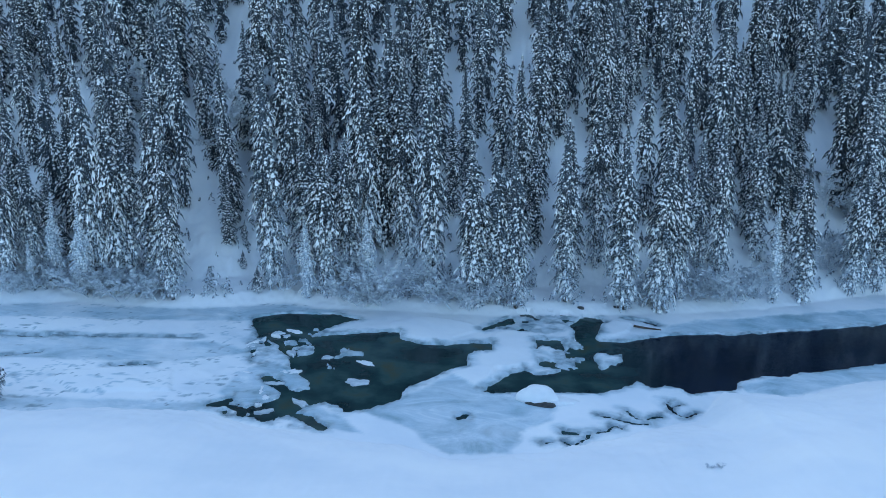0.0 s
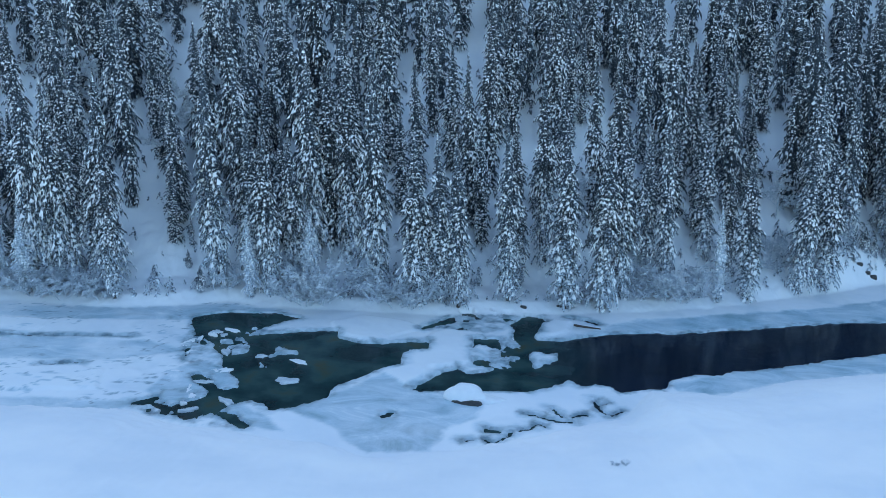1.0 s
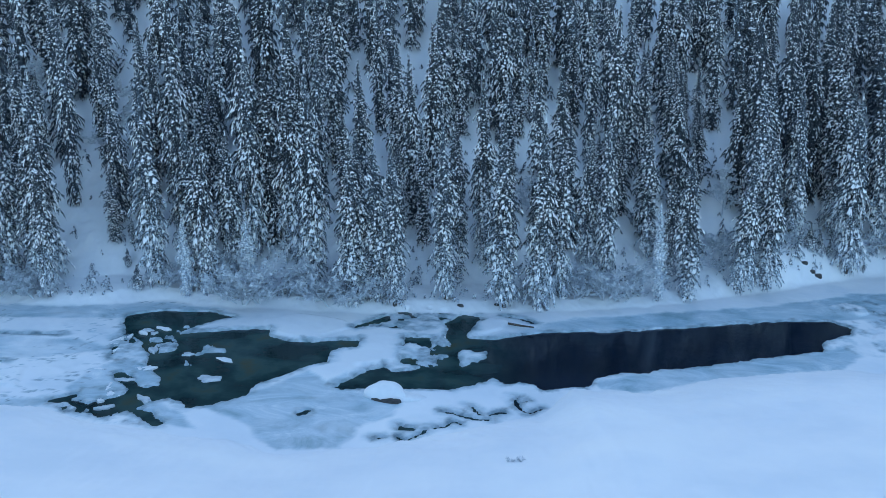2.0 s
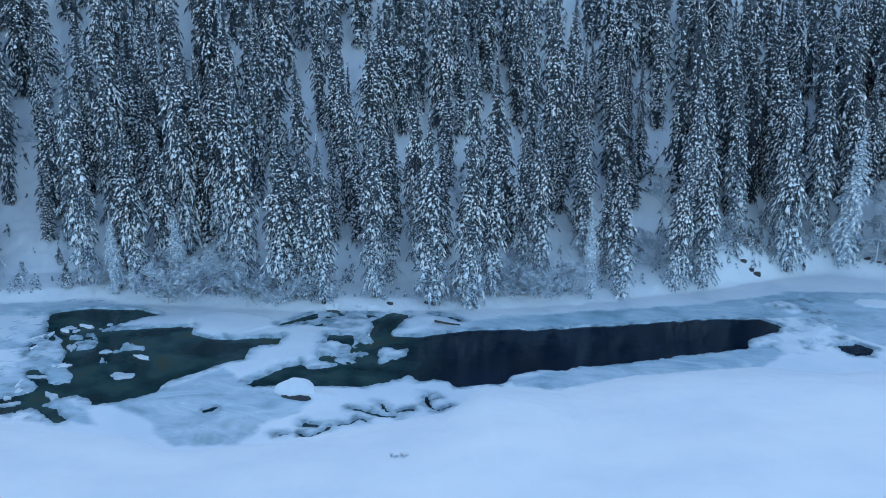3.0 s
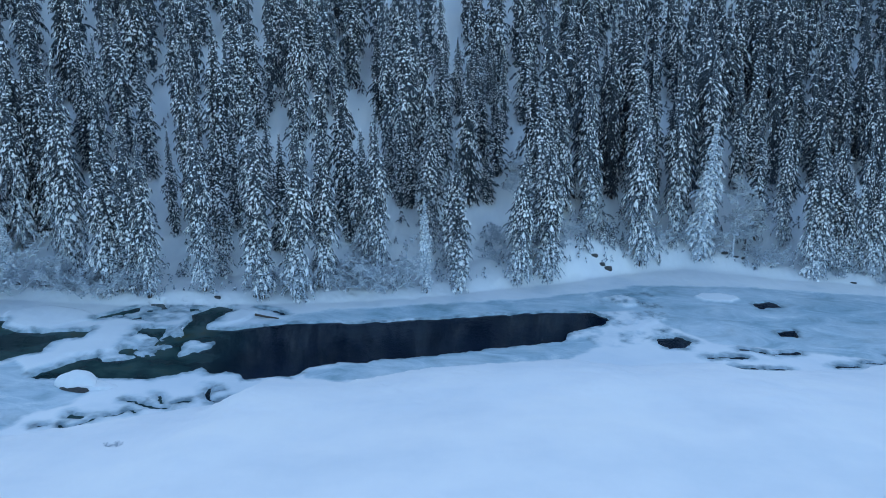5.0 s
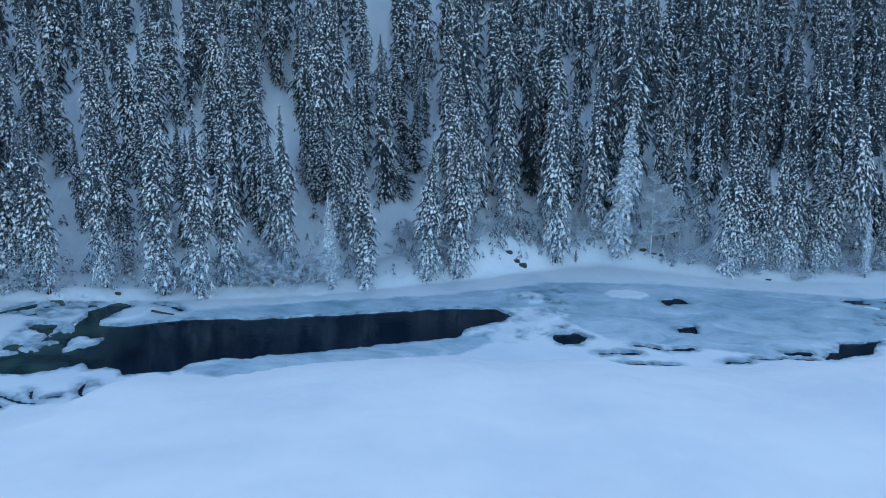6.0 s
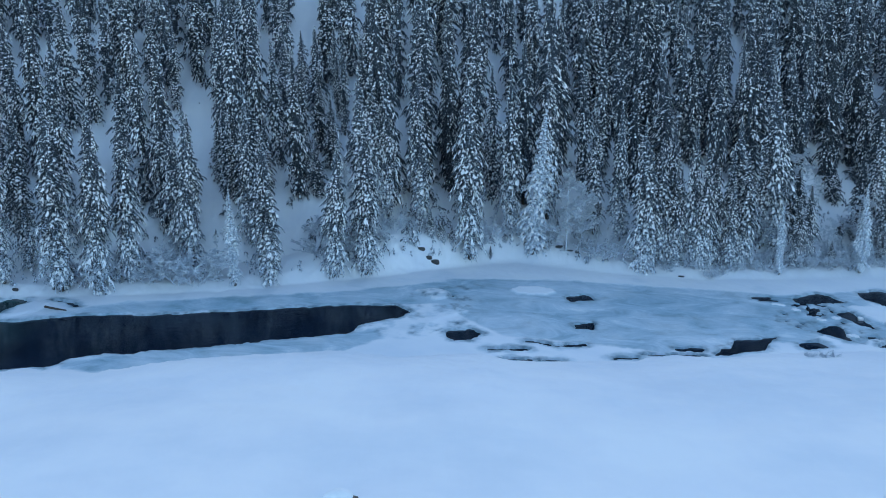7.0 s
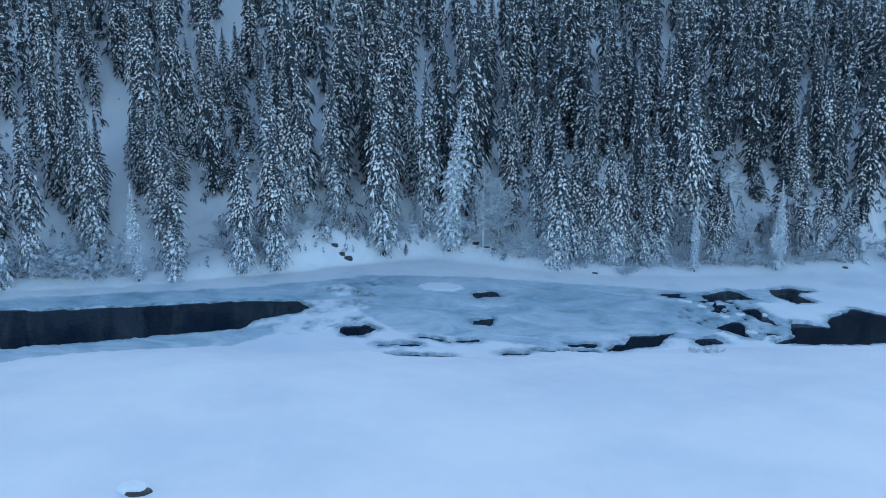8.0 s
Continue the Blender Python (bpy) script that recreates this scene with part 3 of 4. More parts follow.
# x, y, height and lean of the spruces that stand out, from up-river to down-river
UP_RIVER = [
    (-47.9, 105.2, 16.3, 0.08), (-45.8, 92, 15, 0.04), (-44.9, 91.3, 11, -0.05), (-43.6, 105.3, 16.5, 0.06), (-43.6, 88.2, 14.5, 0.05), (-43.2, 93.4, 10, 0.05),
    (-41.2, 93.2, 9, 0.05), (-40.9, 87.4, 5.2, 0.04), (-39.5, 114.1, 5.9, 0.06), (-36.3, 96.7, 18.3, -0.06), (-35.8, 87.6, 9.1, 0.06), (-35.6, 90.3, 22.2, 0.06),
    (-34.9, 105.8, 11.6, 0.06), (-33.5, 90.6, 20.5, 0.06), (-32.7, 91.4, 17, 0.05), (-30.4, 91.8, 15, 0.05), (-29.8, 101.2, 21, 0.06), (-29, 91.7, 20.6, 0.06),
    (-27.8, 106.4, 6.7, 0.06), (-27.3, 87.4, 16.7, 0.06), (-19.1, 103.7, 22.1, 0.06), (-18.4, 92, 22.8, 0.06), (-18.3, 107.3, 15.1, 0.06), (-16.5, 96.6, 21.2, 0.06),
]
UPPER_REACH = [
    (-16.2, 107.8, 11.7, 0.06), (-16, 109.3, 18.8, 0.03), (-15.4, 95.4, 16.1, 0.06), (-14.6, 90, 8.5, 0.06), (-13, 91.4, 17.4, 0.06), (-12.6, 98.2, 12.6, 0.06),
    (-11, 94.6, 15.1, 0.06), (-9.6, 99.3, 24.2, 0.09), (-9.3, 96.8, 21, 0.06), (-8.7, 91.2, 8.4, 0.06), (-7.8, 98.5, 19.5, 0.06), (-5.7, 100, 18.9, 0.06),
    (-5.5, 97.3, 20.4, 0.06), (-2.4, 93.1, 22.4, 0.06), (0.6, 107.9, 14.2, 0.06), (1.9, 90.4, 16.8, 0.06), (4.1, 90.7, 16.9, 0.06), (5.6, 100.3, 11.6, 0.06),
    (5.9, 90, 16.9, 0.06), (6.8, 102.7, 18.7, 0.06), (8.2, 100.1, 13.5, 0.06), (9.3, 115.4, 16.5, 0.06), (10.9, 91.9, 18.6, 0.06), (11.7, 116.7, 14.6, 0.13),
]
UPPER_MIDDLE = [
    (11.8, 95.8, 17, 0.06), (11.9, 102.3, 13.1, 0.06), (14.8, 98.8, 20.1, 0.06), (16.7, 91.6, 19.2, 0.06), (18.7, 118.2, 15.3, 0.06), (20.3, 92.3, 19.4, 0.03),
    (20.8, 106.6, 18.8, 0.06), (22.6, 95.1, 17.5, 0.06), (23.3, 106.1, 19.1, 0.06), (24.2, 103, 14.6, 0.06), (25.6, 121.5, 11.6, 0.05), (26.1, 101.3, 14.5, 0.06),
    (26.8, 104.4, 12.8, 0.06), (27.9, 99.5, 18.1, 0.06), (28.1, 111.5, 7.6, 0.06), (29.5, 109.2, 11.8, 0.06), (29.6, 112.3, 21.7, 0.03), (30.6, 109.2, 10.5, 0.06),
    (33, 96.3, 10.6, 0.06), (33.1, 104.2, 15.6, 0.06), (33.1, 107, 14.5, 0.06), (34.3, 116.1, 15.5, 0.09), (35.4, 102.3, 12, 0.06), (35.6, 126.1, 10.2, 0.06),
]
MIDDLE = [
    (36.4, 97.5, 16, 0.06), (37.1, 116.8, 14, 0.06), (37.3, 111.6, 17.3, 0.06), (39.5, 128.5, 9.3, 0.06), (40.1, 119.9, 4, 0.06), (40.3, 124.8, 8.5, 0.06),
    (42.7, 100.9, 16, -0.02), (44.6, 128.7, 6.6, 0.06), (44.9, 113.3, 18.3, 0.06), (45.5, 105.6, 19.6, 0.06), (46.1, 102.6, 17.2, 0.03), (46.4, 110.6, 17.5, 0.06),
    (47.9, 111.2, 18.3, 0.06), (48.2, 113, 25, 0.13), (51.3, 122.1, 13.3, 0.06), (51.4, 119, 23.5, 0.03), (51.7, 111.8, 18.5, 0.06), (52, 115.1, 18.4, 0.06),
    (55, 117.9, 18.1, 0.06), (55, 120.1, 22.3, 0.06), (57.3, 123.2, 22.2, 0.04), (57.6, 114.6, 20, 0.06), (57.7, 109.8, 21.1, 0.06), (57.8, 120.1, 22.4, 0.03),
]
LOWER_MIDDLE = [
    (60.5, 119.5, 17.2, 0.06), (62.7, 114.8, 21.2, 0.06), (64.5, 120.4, 21, 0.06), (65.3, 112.6, 17.4, -0.03), (67.4, 118.2, 21.6, 0.06), (68.3, 123.2, 25.3, 0.09),
    (69.6, 136.8, 14.2, 0.05), (72.5, 125.4, 17, 0.06), (73.9, 137.9, 16.5, 0.1), (75.1, 127.7, 17.4, 0.06), (77.4, 126.4, 17.5, 0.06), (78, 109.5, 18, 0.06),
    (78.8, 123.2, 14.2, 0.06), (82.1, 113.3, 17.9, 0.06), (82.6, 111.4, 12, 0.05), (83.1, 125.8, 14.3, 0.06), (84.2, 111, 17.4, 0.06), (88.4, 142.7, 13.9, 0.13),
    (88.6, 119, 18.7, 0.06), (89.4, 113.8, 14, 0.06), (90.3, 114.6, 17.6, 0.07), (90.4, 127, 18.5, 0.06), (93.9, 116.9, 13.9, 0.06), (94.5, 110.5, 8.5, 0.06),
]
LOWER_REACH = [
    (94.5, 127.2, 18.8, 0.06), (95.8, 117.3, 21.6, 0.1), (98.7, 125, 12, 0.06), (99.5, 117.7, 4.6, 0.04), (101.4, 112.9, 3.8, 0.04), (101.5, 131.2, 13, 0.06),
    (103.7, 140, 10, 0.06), (105.2, 112.9, 11.1, 0.06), (106.2, 126.9, 6.2, 0.06), (106.3, 131.2, 19, 0.06), (108.5, 122.8, 10.5, 0.06), (108.6, 115.2, 5, 0.04),
    (109.5, 121.2, 15.7, 0.03), (110, 121, 16, 0.06), (111.1, 135.1, 22.4, 0.04), (112.6, 128.6, 17.1, 0.06), (114.4, 117, 8.4, 0.01), (116.3, 131.2, 19, 0.05),
    (117.4, 121.8, 9, 0.05), (118.9, 131.2, 16.9, 0.07), (120.7, 126.9, 14.4, 0.03), (121.5, 118.8, 6, 0.05), (122.4, 132, 18, 0.05),
]


def slope_kind(x):
    """Kinds with less snow and rime are picked farther down-river."""
    return DARK[:4] if x < 45 else (DARK[1:] if x < 80 else DARK[3:])


# smaller spruces that close the ranks along the bank
THICKET = [
    (-45.5, 90.5, 15, 0.05), (-42.5, 91.5, 13, 0.05), (-39.5, 90, 9, 0.04), (-37.6, 93.5, 12, 0.05), (-40.2, 96.5, 13, 0.05), (-24.2, 97, 8, 0.05),
    (-24.4, 99.5, 13, 0.06), (-26, 104, 15, 0.06), (-22.5, 107, 16, 0.05), (78.6, 110, 14, 0.05), (80.2, 111, 15, 0.06), (82, 110.9, 12.5, 0.05),
    (85.2, 110.2, 15, 0.05), (86.8, 111.6, 13, 0.06), (88.6, 110.6, 11, 0.05), (90.5, 112, 14, 0.05), (73.2, 117, 16, 0.05), (76.2, 116, 17, 0.06),
    (97.2, 112.8, 9, 0.05), (99, 114.5, 10, 0.05), (106.8, 116, 8, 0.05), (109.4, 117.4, 11, 0.05), (112, 118, 12, 0.05),
]
# young growth that half fills the glades
GLADE_TREES = [
    (39.4, 112, 7, 0.05), (40.6, 116, 9, 0.05), (38.8, 119, 10, 0.05), (41.4, 122, 12, 0.05), (37.6, 124.5, 12, 0.05), (-24.5, 101, 10, 0.05),
    (-22, 103.5, 12, 0.05), (-20.9, 99.5, 7, 0.05), (-46.5, 97, 14, 0.06), (-43.4, 100, 15, 0.06), (20.4, 121, 12, 0.05), (30.6, 118, 13, 0.05),
    (34.2, 121, 14, 0.05), (102.6, 131, 13, 0.05), (99.2, 120, 9, 0.05),
]
planted = []
for x, y, tall, lean in UP_RIVER + UPPER_REACH + UPPER_MIDDLE + MIDDLE + LOWER_MIDDLE + LOWER_REACH + THICKET + GLADE_TREES:
    bank = y - float(curve(FAR_BANK, x))
    rimed = (tall < 9.5 and bank < 8 and x < 60) or (tall < 12 and bank < 1) or (abs(x - 65.3) < 0.2 and y < 115)
    plant(WHITE if rimed else (BANK if bank < 9 else slope_kind(x)), x, max(y, y - bank + 0.8), tall, lean, 1.3 if rimed and tall > 14 else 1.0)
    planted.append((x, y))

# open strips of snow between the trees: x and y at the foot and at the top, half width
GLADES = [
    (-23.3, 90.3, -21.9, 101, 1.3), (-38.1, 90.5, -45.2, 111.5, 1.9), (21.7, 93.3, 20, 117.4, 1.4), (35.9, 123.6, 32.6, 146.2, 1.3),
    (50.6, 110.9, 49.4, 126.1, 1.3), (67.6, 113.5, 68.2, 134.4, 1.1), (100, 112.4, 103.2, 139.3, 1.5), (29.1, 129.6, 28.5, 145.6, 0.9), (85, 133.8, 85.9, 143.2, 1),
    (-3.7, 90.5, -4.1, 94.9, 1), (114.4, 131.7, 112.1, 139.8, 1.1),
]


def in_glade(x, y):
    for ax, ay, bx, by, half in GLADES:
        if ay <= y <= by and abs(x - (ax + (bx - ax) * (y - ay) / (by - ay))) < half:
            return True
    return False


rng = random.Random(7)


def free_place(low, high, apart, tries=60, left=-68):
    """A random place on the slope between two distances from the bank, clear of other trees and of the glades."""
    for _ in range(tries):
        x = rng.uniform(left, 146)
        d = rng.uniform(low, high)
        y = float(curve(FAR_BANK, x)) + d
        if not in_glade(x, y) and min((x - a) ** 2 + ((y - b) / 1.3) ** 2 for a, b in planted) > apart * apart:
            planted.append((x, y))
            return x, y, d
    return None


for low, high, count, apart in ((8, 20, 24, 2.7), (18, 36, 105, 2.3)):
    for _ in range(count):
        spot = free_place(low, high, apart)
        if spot:
            plant(slope_kind(spot[0]), spot[0], spot[1], rng.uniform(13, 19) if spot[2] > 17 else rng.uniform(9, 15))


def build_far_forest():
    """The uncounted trees among and behind the others, as one mass."""
    shapes = [spruce_shape(300 + k, (1.0, 1.15, 0.9)[k], 1.9, 11, 1.7, 6, 10) for k in range(3)]
    shapes = [[(np.array(v), f) for v, f in (crown, snow)] for _, crown, snow in shapes]
    verts, faces, slots, total = [], [], [], 0
    for low, high, count, apart, left in ((22, 50, 190, 2.0, -68), (42, 80, 190, 2.3, -68), (16, 60, 60, 1.8, 72)):
        for _ in range(count):
            spot = free_place(low, high, apart, 60, left)
            if not spot:
                continue
            x, y, d = spot
            s = rng.uniform(12, 18) / 18
            w, turn, base = s * rng.uniform(0.9, 1.2), rng.uniform(0, 6.28), float(hill(np.array([x]), np.array([y]))[0]) - 0.2
            ca, sa = math.cos(turn) * w, math.sin(turn) * w
            for slot, (v, f) in enumerate(rng.choice(shapes)):
                z = v[:, 2] * s
                verts.append(np.stack([x + v[:, 0] * ca - v[:, 1] * sa - z * 0.045 + 0.6, y + v[:, 0] * sa + v[:, 1] * ca, base + z], -1))
                faces += [tuple(i + total for i in q) for q in f]
                slots += [slot] * len(f)
                total += len(v)
    me = bpy.data.meshes.new("far_forest")
    me.from_pydata(np.concatenate(verts).tolist(), [], faces)
    me.materials.append(NEEDLES)
    me.materials.append(LOAD)
    me.polygons.foreach_set("material_index", slots)
    me.update()
    tagged(new("far_forest", me), "dense snowy spruce forest farther up the slope", "forest", kind="stuff")


build_far_forest()


def build_undergrowth():
    """Seedlings and bent twigs under the snow on the forest floor."""
    crown, snow = ([], []), ([], [])
    for _ in range(1500):
        x, d = rng.uniform(-60, 132), 2.0 + 38 * rng.random() ** 1.8
        y = float(curve(FAR_BANK, x)) + d
        z = float(hill(np.array([x]), np.array([y]))[0])
        tall = rng.uniform(0.3, 1.2) if rng.random() < 0.7 else rng.uniform(1.2, 2.6)
        (cv, cf), (sv, sf) = ([], []), ([], [])
        for k in range(rng.randrange(8, 18)):
            h = rng.random()
            bough(rng, (cv, cf), (sv, sf), h * tall, rng.uniform(0, 6.28), (1.1 - h) * tall * rng.uniform(0.35, 0.7), rng.uniform(0.1, 0.8), 0.5, 1.0)
        for (tv, tf), (v, f) in ((crown, (cv, cf)), (snow, (sv, sf))):
            b = len(tv)
            tv += [(p[0] + x, p[1] + y, p[2] + z) for p in v]
            tf += [tuple(i + b for i in q) for q in f]
    me = mesh_from("undergrowth", crown[0] + snow[0], crown[1] + [tuple(i + len(crown[0]) for i in q) for q in snow[1]], BANK_NEEDLES, False)
    me.materials.append(LOAD)
    me.polygons.foreach_set("material_index", [0] * len(crown[1]) + [1] * len(snow[1]))
    tagged(new("undergrowth", me), "snowy seedlings and twigs on the forest floor", "undergrowth", kind="stuff")


build_undergrowth()


# ---- ice floes, boulder and stones on the river ----
def lumpy(rng, a, b, tall, rings=4, sides=18, flat=0.55):
    """A closed low mound with an uneven outline, resting on z = 0."""
    verts, faces = [], []
    rough = [1 + rng.uniform(-0.16, 0.16) for _ in range(sides)]
    rough = [(rough[k - 1] + 2 * rough[k] + rough[(k + 1) % sides]) / 4 + rng.uniform(-0.05, 0.05) for k in range(sides)]
    for k in range(rings + 1):
        u = k / rings
        r = (1 - u * flat) if k < rings else 0.35 * (1 - flat) + 0.1
        for c in range(sides):
            t = 2 * math.pi * c / sides
            z = (-0.25 if k == 0 else tall * (1 - (1 - u) ** 2)) + (rng.uniform(-0.06, 0.06) * tall if k else 0)
            verts.append((a * r * rough[c] * math.cos(t), b * r * rough[c] * math.sin(t), z))
            if k:
                d = (c + 1) % sides
                faces.append(((k - 1) * sides + c, (k - 1) * sides + d, k * sides + d, k * sides + c))
    faces.append(tuple(range(rings * sides, (rings + 1) * sides)))
    faces.append(tuple(range(sides))[::-1])
    return verts, faces


def plate(rng, a, b, thick, sides=22):
    """A flat floe: an uneven outline with a rounded snowy rim."""
    verts, faces = [], []
    waves = [(n, rng.uniform(0, 6.28), rng.uniform(0.5, 1.0) * h) for n, h in ((2, 0.16), (3, 0.24), (5, 0.18), (7, 0.12))]
    rough = [max(0.35, 1 + sum(h * math.sin(n * 6.283 * k / sides + p) for n, p, h in waves) + rng.uniform(-0.08, 0.08)) for k in range(sides)]
    inset = min(a, b)
    for k, (shrink, z) in enumerate(((0.02, -0.3), (0.0, thick * 0.45), (0.06, thick * 0.85), (0.2, thick))):
        for c in range(sides):
            t = 2 * math.pi * c / sides
            x, y = a * rough[c] * math.cos(t), b * rough[c] * math.sin(t)
            far = math.hypot(x, y)
            k2 = max(0.1, 1 - shrink * inset / far)
            verts.append((x * k2, y * k2, z + (rng.uniform(-0.02, 0.02) if k > 1 else 0)))
            if k:
                d = (c + 1) % sides
                faces.append(((k - 1) * sides + c, (k - 1) * sides + d, k * sides + d, k * sides + c))
    faces.append(tuple(range(3 * sides, 4 * sides)))
    faces.append(tuple(range(sides))[::-1])
    return verts, faces


def floe(x, y, a, b, turn=0.0, thick=0.16, tilt=0.0, snowy=True, z=None):
    """An ice floe with its snow cover."""
    rng = random.Random(int(x * 131 + y * 17))
    thing = new("ice_floe", mesh_from("ice_floe", *plate(rng, a, b, thick), SNOW if snowy else ICE))
    thing.matrix_basis = pose(x, y, (WATER_LEVEL + 0.03) if z is None else z, tilt, 0, turn)
    return tagged(thing, "snow-covered ice floe on the river" if snowy else "bare grey ice floe in open water", "ice floe", "ice floes on the river")


SMALL_FLOES = [
    (-7.6, 71.1, 1.1, 0.9, -10), (-7.3, 75.2, 0.95, 0.4, -35), (10.6, 83.4, 0.6, 0.9, 10), (-10.7, 76, 0.5, 0.5, 25),
]
for k, (x, y, a, b, turn) in enumerate(SMALL_FLOES):
    floe(x, y, a * 0.8, b * 0.75, turn, 0.09, 0, k % 3 > 0)

rng = random.Random(21)
for k in range(46):  # brash along the ragged side of the green pool
    x, y = rng.uniform(-18, -9.5), rng.uniform(62.5, 82)
    if abs(x - (-16.8 + 0.26 * abs(y - 79))) > 2.6:
        continue
    floe(x, y, rng.uniform(0.2, 0.75), rng.uniform(0.15, 0.4), rng.uniform(0, 180), rng.uniform(0.06, 0.18), rng.uniform(-8, 8), rng.random() < 0.7)
for k in range(7):  # brash between the down-river holes
    x = rng.uniform(90, 99)
    floe(x, rng.uniform(86.5, 100), rng.uniform(0.3, 0.9), rng.uniform(0.15, 0.4), rng.uniform(-40, 0), 0.12, 0, True, 0.02)

def dome(rng, a, b, tall, rings=6, sides=24):
    """A closed rounded pillow of snow, resting on z = 0."""
    verts, faces = [], []
    waves = [(n, rng.uniform(0, 6.28), rng.uniform(0.03, 0.08)) for n in (2, 3, 5)]
    for k in range(rings + 1):
        v = 1.5 * k / rings
        for c in range(sides):
            t = 2 * math.pi * c / sides
            r = math.cos(v) ** 0.8 * (1 + sum(h * math.sin(n * t + p) for n, p, h in waves))
            verts.append((a * r * math.cos(t), b * r * math.sin(t), tall * math.sin(v) * (1 + 0.08 * math.sin(t + waves[0][1])) - (0.0 if k else 0.15)))
            if k:
                d = (c + 1) % sides
                faces.append(((k - 1) * sides + c, (k - 1) * sides + d, k * sides + d, k * sides + c))
    faces.append(tuple(range(rings * sides, (rings + 1) * sides)))
    faces.append(tuple(range(sides))[::-1])
    return verts, faces


def snowy_boulder(x, y, s, turn, sink, label, bare=(0.2, -0.42, 0)):
    """A dark rock with a thick pillow of snow on it."""
    rng = random.Random(int(x * 3 + y))
    thing = new("snowy_boulder")
    thing.matrix_basis = pose(x, y, sink, 0, 0, turn) @ Matrix.Diagonal((s, s, s, 1))
    rock = part("rock", mesh_from("rock", *lumpy(rng, 1.45, 0.95, 0.5, flat=0.25), STONE), thing)
    rock.location = bare
    cap = part("snow_cap", mesh_from("snow_cap", *dome(rng, 1.6, 1.25, 0.95), SNOW), thing, "thick rounded snow cap")
    cap.location = (0, 0.12, 0.3)
    return tagged(thing, label, "boulder", "snow-capped boulders")


snowy_boulder(6.7, 69.2, 1.0, -14, -0.2, "dark boulder under a thick snow cap in the river")
snowy_boulder(50.2, 41.2, 0.45, 12, height(50.2, 41.2) - 0.1, "small dark rock under snow on the near bank", (0.6, -0.7, 0.15))
floe(8.5, 69.3, 1.3, 1.0, -30, 0.2, -10, True, 0.0)


def stone(x, y, a, b, tall, turn):
    rng = random.Random(int(x * 53 + y * 7))
    ob = new("river_stone", mesh_from("river_stone", *lumpy(rng, a, b, tall, 3, 11, 0.45), STONE, False))
    ob.matrix_basis = pose(x, y, height(x, y) - 0.05, 0, 0, turn)
    return tagged(ob, "dark wet stone showing through the snow", "stone", "dark stones along the bank")


for x, y in ((51.1, 108.1), (52, 107.9), (52.9, 107.5), (53.7, 107.5), (50.1, 109.7), (67.3, 114), (68.6, 113.3), (69.8, 112.9), (70.7, 112.6), (-4.9, 92.7), (-3.9, 93.1), (-7.7, 90.9), (82.4, 108.1), (114.6, 115.6), (21.2, 95.6), (16, 91.7), (12.4, 90.9), (57.4, 116.2), (50.1, 115.6), (47.8, 113.6)):
    rng = random.Random(int(x * 11 + y))
    stone(x, y, rng.uniform(0.3, 0.6), rng.uniform(0.15, 0.3), rng.uniform(0.12, 0.3), rng.uniform(-20, 20))


def twig_tube(verts, faces, a, b, ra, rb):
    """A thin three-sided branch from a to b."""
    d = (b - a).normalized()
    u = d.orthogonal().normalized()
    v = d.cross(u)
    base = len(verts)
    for p, r in ((a, ra), (b, rb)):
        for k in range(3):
            t = 2.0944 * k
            verts.append(tuple(p + (u * math.cos(t) + v * math.sin(t)) * r))
    for k in range(3):
        faces.append((base + k, base + (k + 1) % 3, base + 3 + (k + 1) % 3, base + 3 + k))


def grow(rng, verts, faces, p, d, length, radius, depth, flake=1.0):
    """Grow a branch and its side twigs."""
    steps = 3 if depth > 1 else 2
    for k in range(steps):
        q = p + d * (length / steps)
        twig_tube(verts, faces, p, q, radius * (1 - 0.25 * k), radius * (0.75 - 0.25 * k) + 0.006)
        if not depth:
            for _ in range(5):
                t = Vector((rng.uniform(-1, 1), rng.uniform(-1, 1), rng.uniform(-0.6, 0.6))).normalized() * rng.uniform(0.05, 0.13) * flake
                o = t.orthogonal().normalized() * rng.uniform(0.02, 0.05) * flake
                b = len(verts)
                verts += [tuple(q - t), tuple(q + o), tuple(q + t), tuple(q - o)]
                faces.append((b, b + 1, b + 2, b + 3))
        if depth:
            for _ in range(2):
                side = (d + Vector((rng.uniform(-1, 1), rng.uniform(-1, 1), rng.uniform(-0.4, 0.8))) * 0.85).normalized()
                grow(rng, verts, faces, q, side, length * rng.uniform(0.35, 0.6), radius * 0.55, depth - 1, flake)
        d = (d + Vector((rng.uniform(-0.25, 0.25), rng.uniform(-0.25, 0.25), rng.uniform(-0.3, 0.1)))).normalized()
        p = q


def make_shrub(seed):
    """A leafless river shrub thick with hoarfrost."""
    rng = random.Random(seed)
    verts, faces = [], []
    for k in range(8):
        a = rng.uniform(0, 6.28)
        d = Vector((math.cos(a) * 0.75, math.sin(a) * 0.75, rng.uniform(0.6, 1.2))).normalized()
        grow(rng, verts, faces, Vector((math.cos(a) * 0.2, math.sin(a) * 0.2, -0.1)), d, rng.uniform(1.1, 1.9), 0.03, 2, 1.5)
    thing = new("frosted_shrub", mesh_from("frosted_shrub", verts, faces, RIME, False))
    return tagged(thing, "leafless shrub white with hoarfrost on the snowy bank", "shrub", "frosted shrubs on the bank")


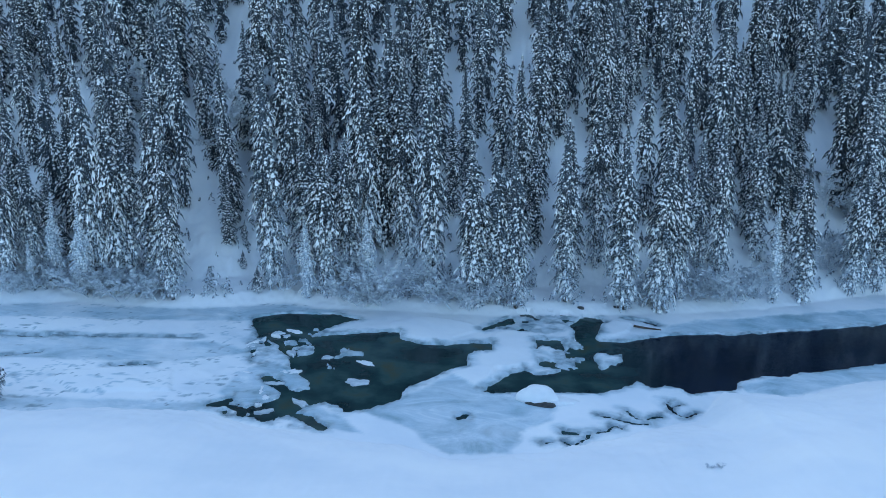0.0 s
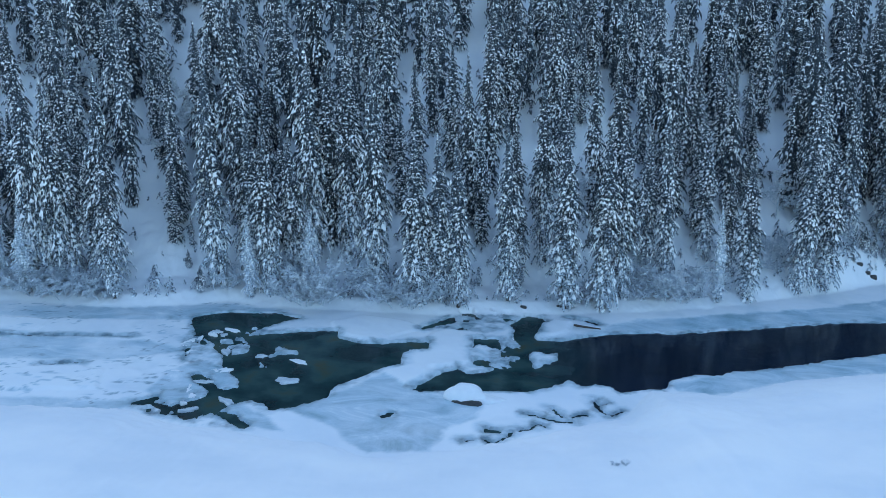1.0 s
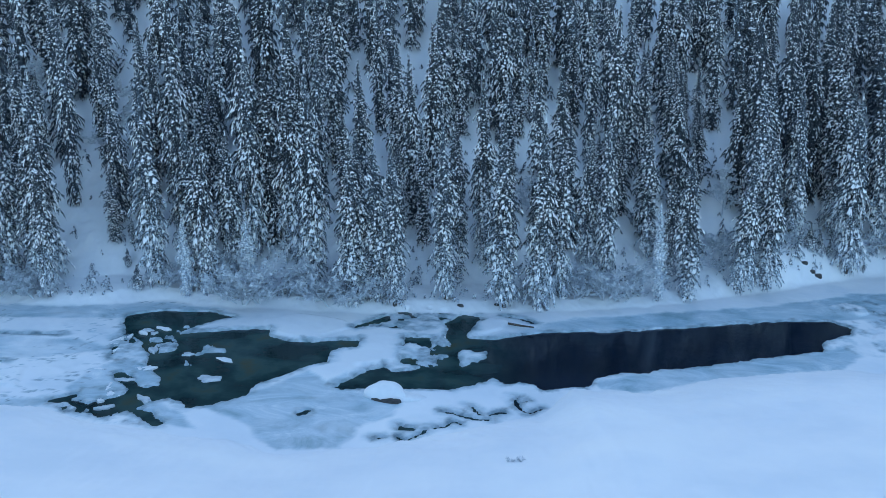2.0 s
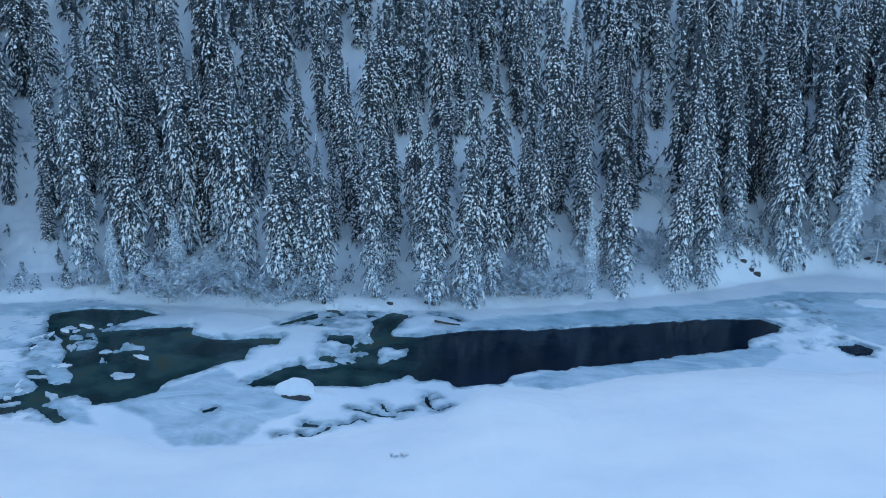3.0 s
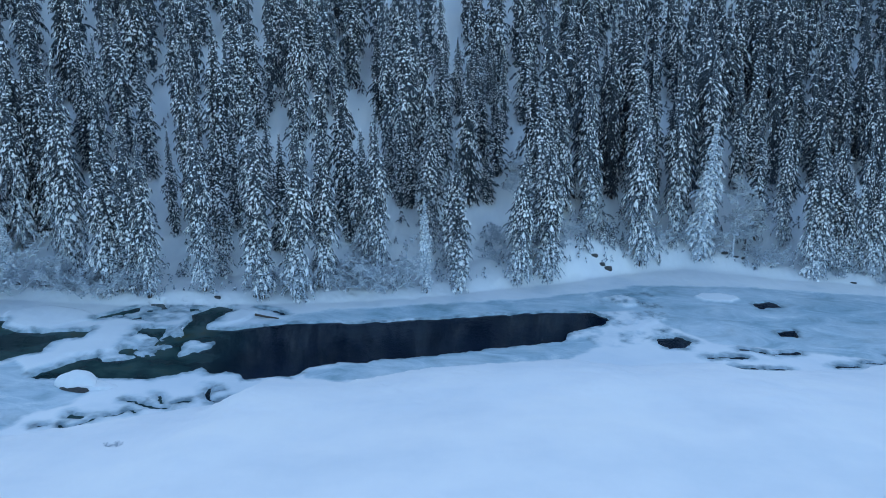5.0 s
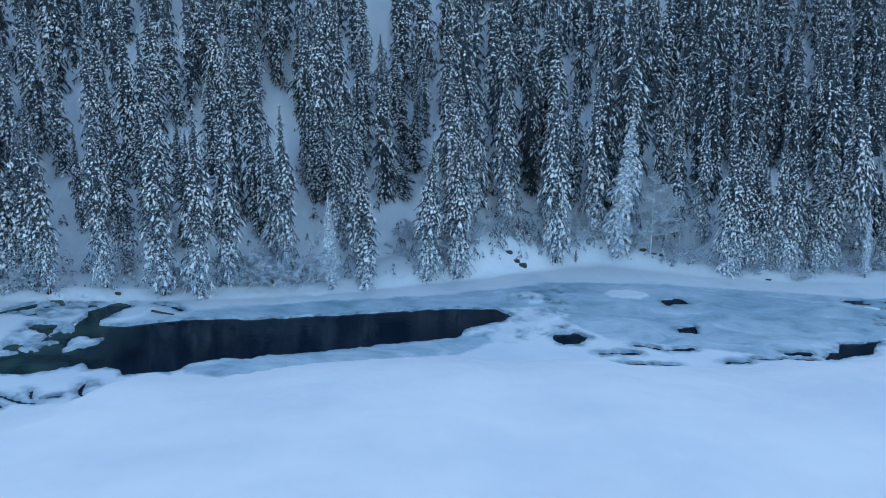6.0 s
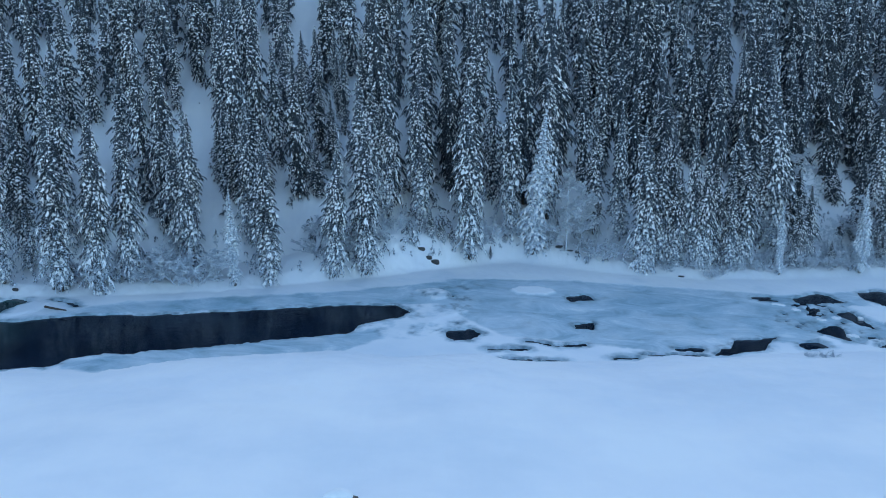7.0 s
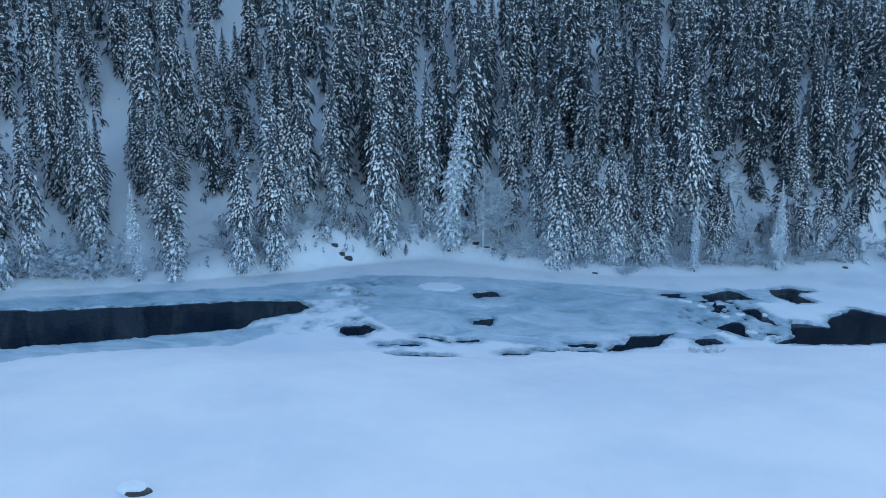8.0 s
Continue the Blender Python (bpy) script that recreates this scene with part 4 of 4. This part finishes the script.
def make_bare_tree(seed):
    """A leafless tree, rimed to the twigs."""
    rng = random.Random(seed)
    thing = new("bare_tree")
    tv, tf = [], []
    tube(tv, tf, [(0, 0, -0.5), (0.1, 0, 3), (0.25, 0.1, 6), (0.3, 0.1, 8.5)], [0.12, 0.09, 0.05, 0.02], 6)
    bv, bf = [], []
    for k in range(18):
        z = 1.8 + 6.6 * k / 17
        a = rng.uniform(0, 6.28)
        grow(rng, bv, bf, Vector((0.03 * z, 0.012 * z, z)), Vector((math.cos(a), math.sin(a), 0.45)).normalized(), rng.uniform(1.3, 2.3) * (1.15 - k / 30), 0.05, 2, 2.2)
    part("trunk", mesh_from("trunk", tv, tf, RIME), thing)
    part("twig_crown", mesh_from("twig_crown", bv, bf, RIME, False), thing, "twigs coated in hoarfrost")
    return tagged(thing, "leafless tree with frosted branches on the slope", "tree", "frosted bare trees")


def place(kind, x, y, s, flatten=1.0):
    rng = random.Random(int(x * 37 + y * 91))
    m = pose(x, y, height(x, y) - 0.05, 0, 0, rng.uniform(0, 360)) @ Matrix.Diagonal((s, s, s * flatten, 1))
    fresh = [k for k in kind if k.name not in used]
    ob = fresh[0] if fresh else rng.choice(kind)
    if fresh:
        used.add(ob.name)
    else:
        ob = copy_thing(ob, Matrix())
    ob.matrix_basis = m
    return ob


# x, y and size of the frosted shrubs along the bank
UPPER_SHRUBS = [
    (-42.3, 86.6, 1.2), (-41, 87.7, 1.3), (-40.5, 91, 1.6), (-39.6, 88.3, 1.3), (-37.8, 88.6, 1.4), (-37.2, 88.1, 1), (-35.2, 87.4, 1.5), (-34.5, 88.6, 1.4), (-34.1, 88.5, 1.7), (-32.2, 86.9, 1.3),
    (-31.9, 88.1, 1.4), (-30.8, 87.5, 1.3), (-28.6, 87.1, 1.2), (-17.4, 91.2, 1.3), (-10.5, 89.5, 1.2), (-9, 89.2, 2.5), (-7.3, 89.5, 2.1),
    (-2.2, 89.8, 1.7), (-0.2, 89.5, 2.3), (1.4, 89.3, 1.6), (19.2, 93.2, 1.4), (20.4, 93.8, 1.1), (24.2, 94.8, 1.6), (24.6, 98.5, 1.2), (26, 96.4, 1.3), (27.3, 95, 1.5), (29.1, 95.4, 2.2),
    (40.7, 106.1, 1.2),
]
LOWER_SHRUBS = [
    (41.6, 102.3, 1.5), (44.5, 104.3, 1.7), (46.1, 105.3, 1.2), (48.9, 108.6, 1.2), (59.1, 111.6, 0.8), (60.8, 112.9, 1.4), (66.2, 113.6, 1.3),
    (67, 112.9, 0.9), (73.2, 111.3, 1.4), (77.6, 110.2, 0.81), (80.9, 109, 0.74), (84.2, 109.5, 0.81), (85.9, 108.2, 0.5), (86.5, 108.5, 0.74), (89.1, 110.3, 0.81), (92.2, 110.5, 0.74), (94, 112.3, 0.94),
    (98.4, 112.3, 1.15), (101, 113.1, 1.08), (103.1, 114.4, 1.22), (103.2, 113.6, 1.15), (105.6, 115, 1.15), (107.2, 114.7, 1.01), (108.7, 115.8, 1.01), (111.6, 116.6, 1.08), (114.9, 119, 1.08), (118.1, 120.3, 1.3),
]
SHRUBS = [make_shrub(400 + k) for k in range(3)]
for x, y, s in UPPER_SHRUBS + LOWER_SHRUBS:
    place(SHRUBS, x, y, s * 0.95, 0.92)
for x, y in ((15.5, 52.0), (16.1, 51.9), (86.2, 77.6), (87.4, 77.8), (88.4, 77.9)):
    place(SHRUBS, x, y, 0.24 if x > 80 else 0.14)
BARE = [make_bare_tree(450 + k) for k in range(2)]
for x, y, s in ((69.4, 112.6, 1.08), (71.2, 113.6, 0.8), (-26.9, 106.7, 1.1), (-23.4, 110.4, 1), (42.7, 110.9, 0.7), (46, 110.5, 0.6), (19.7, 105.8, 0.6), (100.5, 124.1, 0.9), (106.8, 119.1, 0.8), (-37.6, 112.3, 0.9), (101.9, 115.7, 0.6), (93.2, 115.6, 0.7)):
    place(BARE, x, y, s)

# young spruces on the bank and in the glades
for x, y, tall in ((51.8, 109.4, 2.8), (53, 109.6, 3.1), (54.3, 109.8, 2.7), (55.5, 110, 2.4), (60.2, 110.8, 1.7), (58.7, 112.7, 2), (65.5, 113.5, 2.2), (68.5, 115.6, 2.4), (-19.7, 90.2, 2.8), (48.1, 109.6, 1.8), (47, 112.5, 2.4), (49.5, 115.1, 2), (19.8, 101.7, 2.2), (22, 104.8, 2.6), (20.5, 109.9, 2.4), (-22.6, 97.6, 2.6), (-22.1, 94.5, 2.2), (-38.6, 95.9, 3), (-36.2, 94.4, 4), (-40, 92.9, 5), (99.8, 117, 3), (101.6, 121.3, 3.4), (71.3, 114.3, 2.2), (114.3, 117.7, 4.4), (110.4, 118.2, 4.6), (116, 117.7, 3.4), (104.8, 119.6, 4), (107.3, 121.5, 5), (62, 113.3, 1.6), (-33.7, 64.6, 4.6)):
    plant(YOUNG, x, y, tall, 0.02, 0.75 if tall > 3.5 else 0.62)

# fallen trunks and a drift log
def log(x, y, z, length, radius, turn, tilt):
    verts, faces = [], []
    tube(verts, faces, [(0, 0, 0), (0.04, 0.02, length * 0.5), (0, 0, length)], [radius, radius * 0.85, radius * 0.5], 7)
    ob = new("fallen_trunk", mesh_from("fallen_trunk", verts, faces, BARK))
    ob.matrix_basis = pose(x, y, z, 0, tilt, turn)
    return tagged(ob, "bare dark dead trunk leaning over the snow", "dead trunk", "dead trunks")


log(17.0, 86.8, 0.3, 2.6, 0.12, -22, 88)
log(-42.9, 101.4, height(-42.9, 101.4) - 0.2, 6.0, 0.11, 170, 18)
log(-20.5, 100.1, height(-20.5, 100.1) - 0.2, 3.6, 0.1, 150, 22)
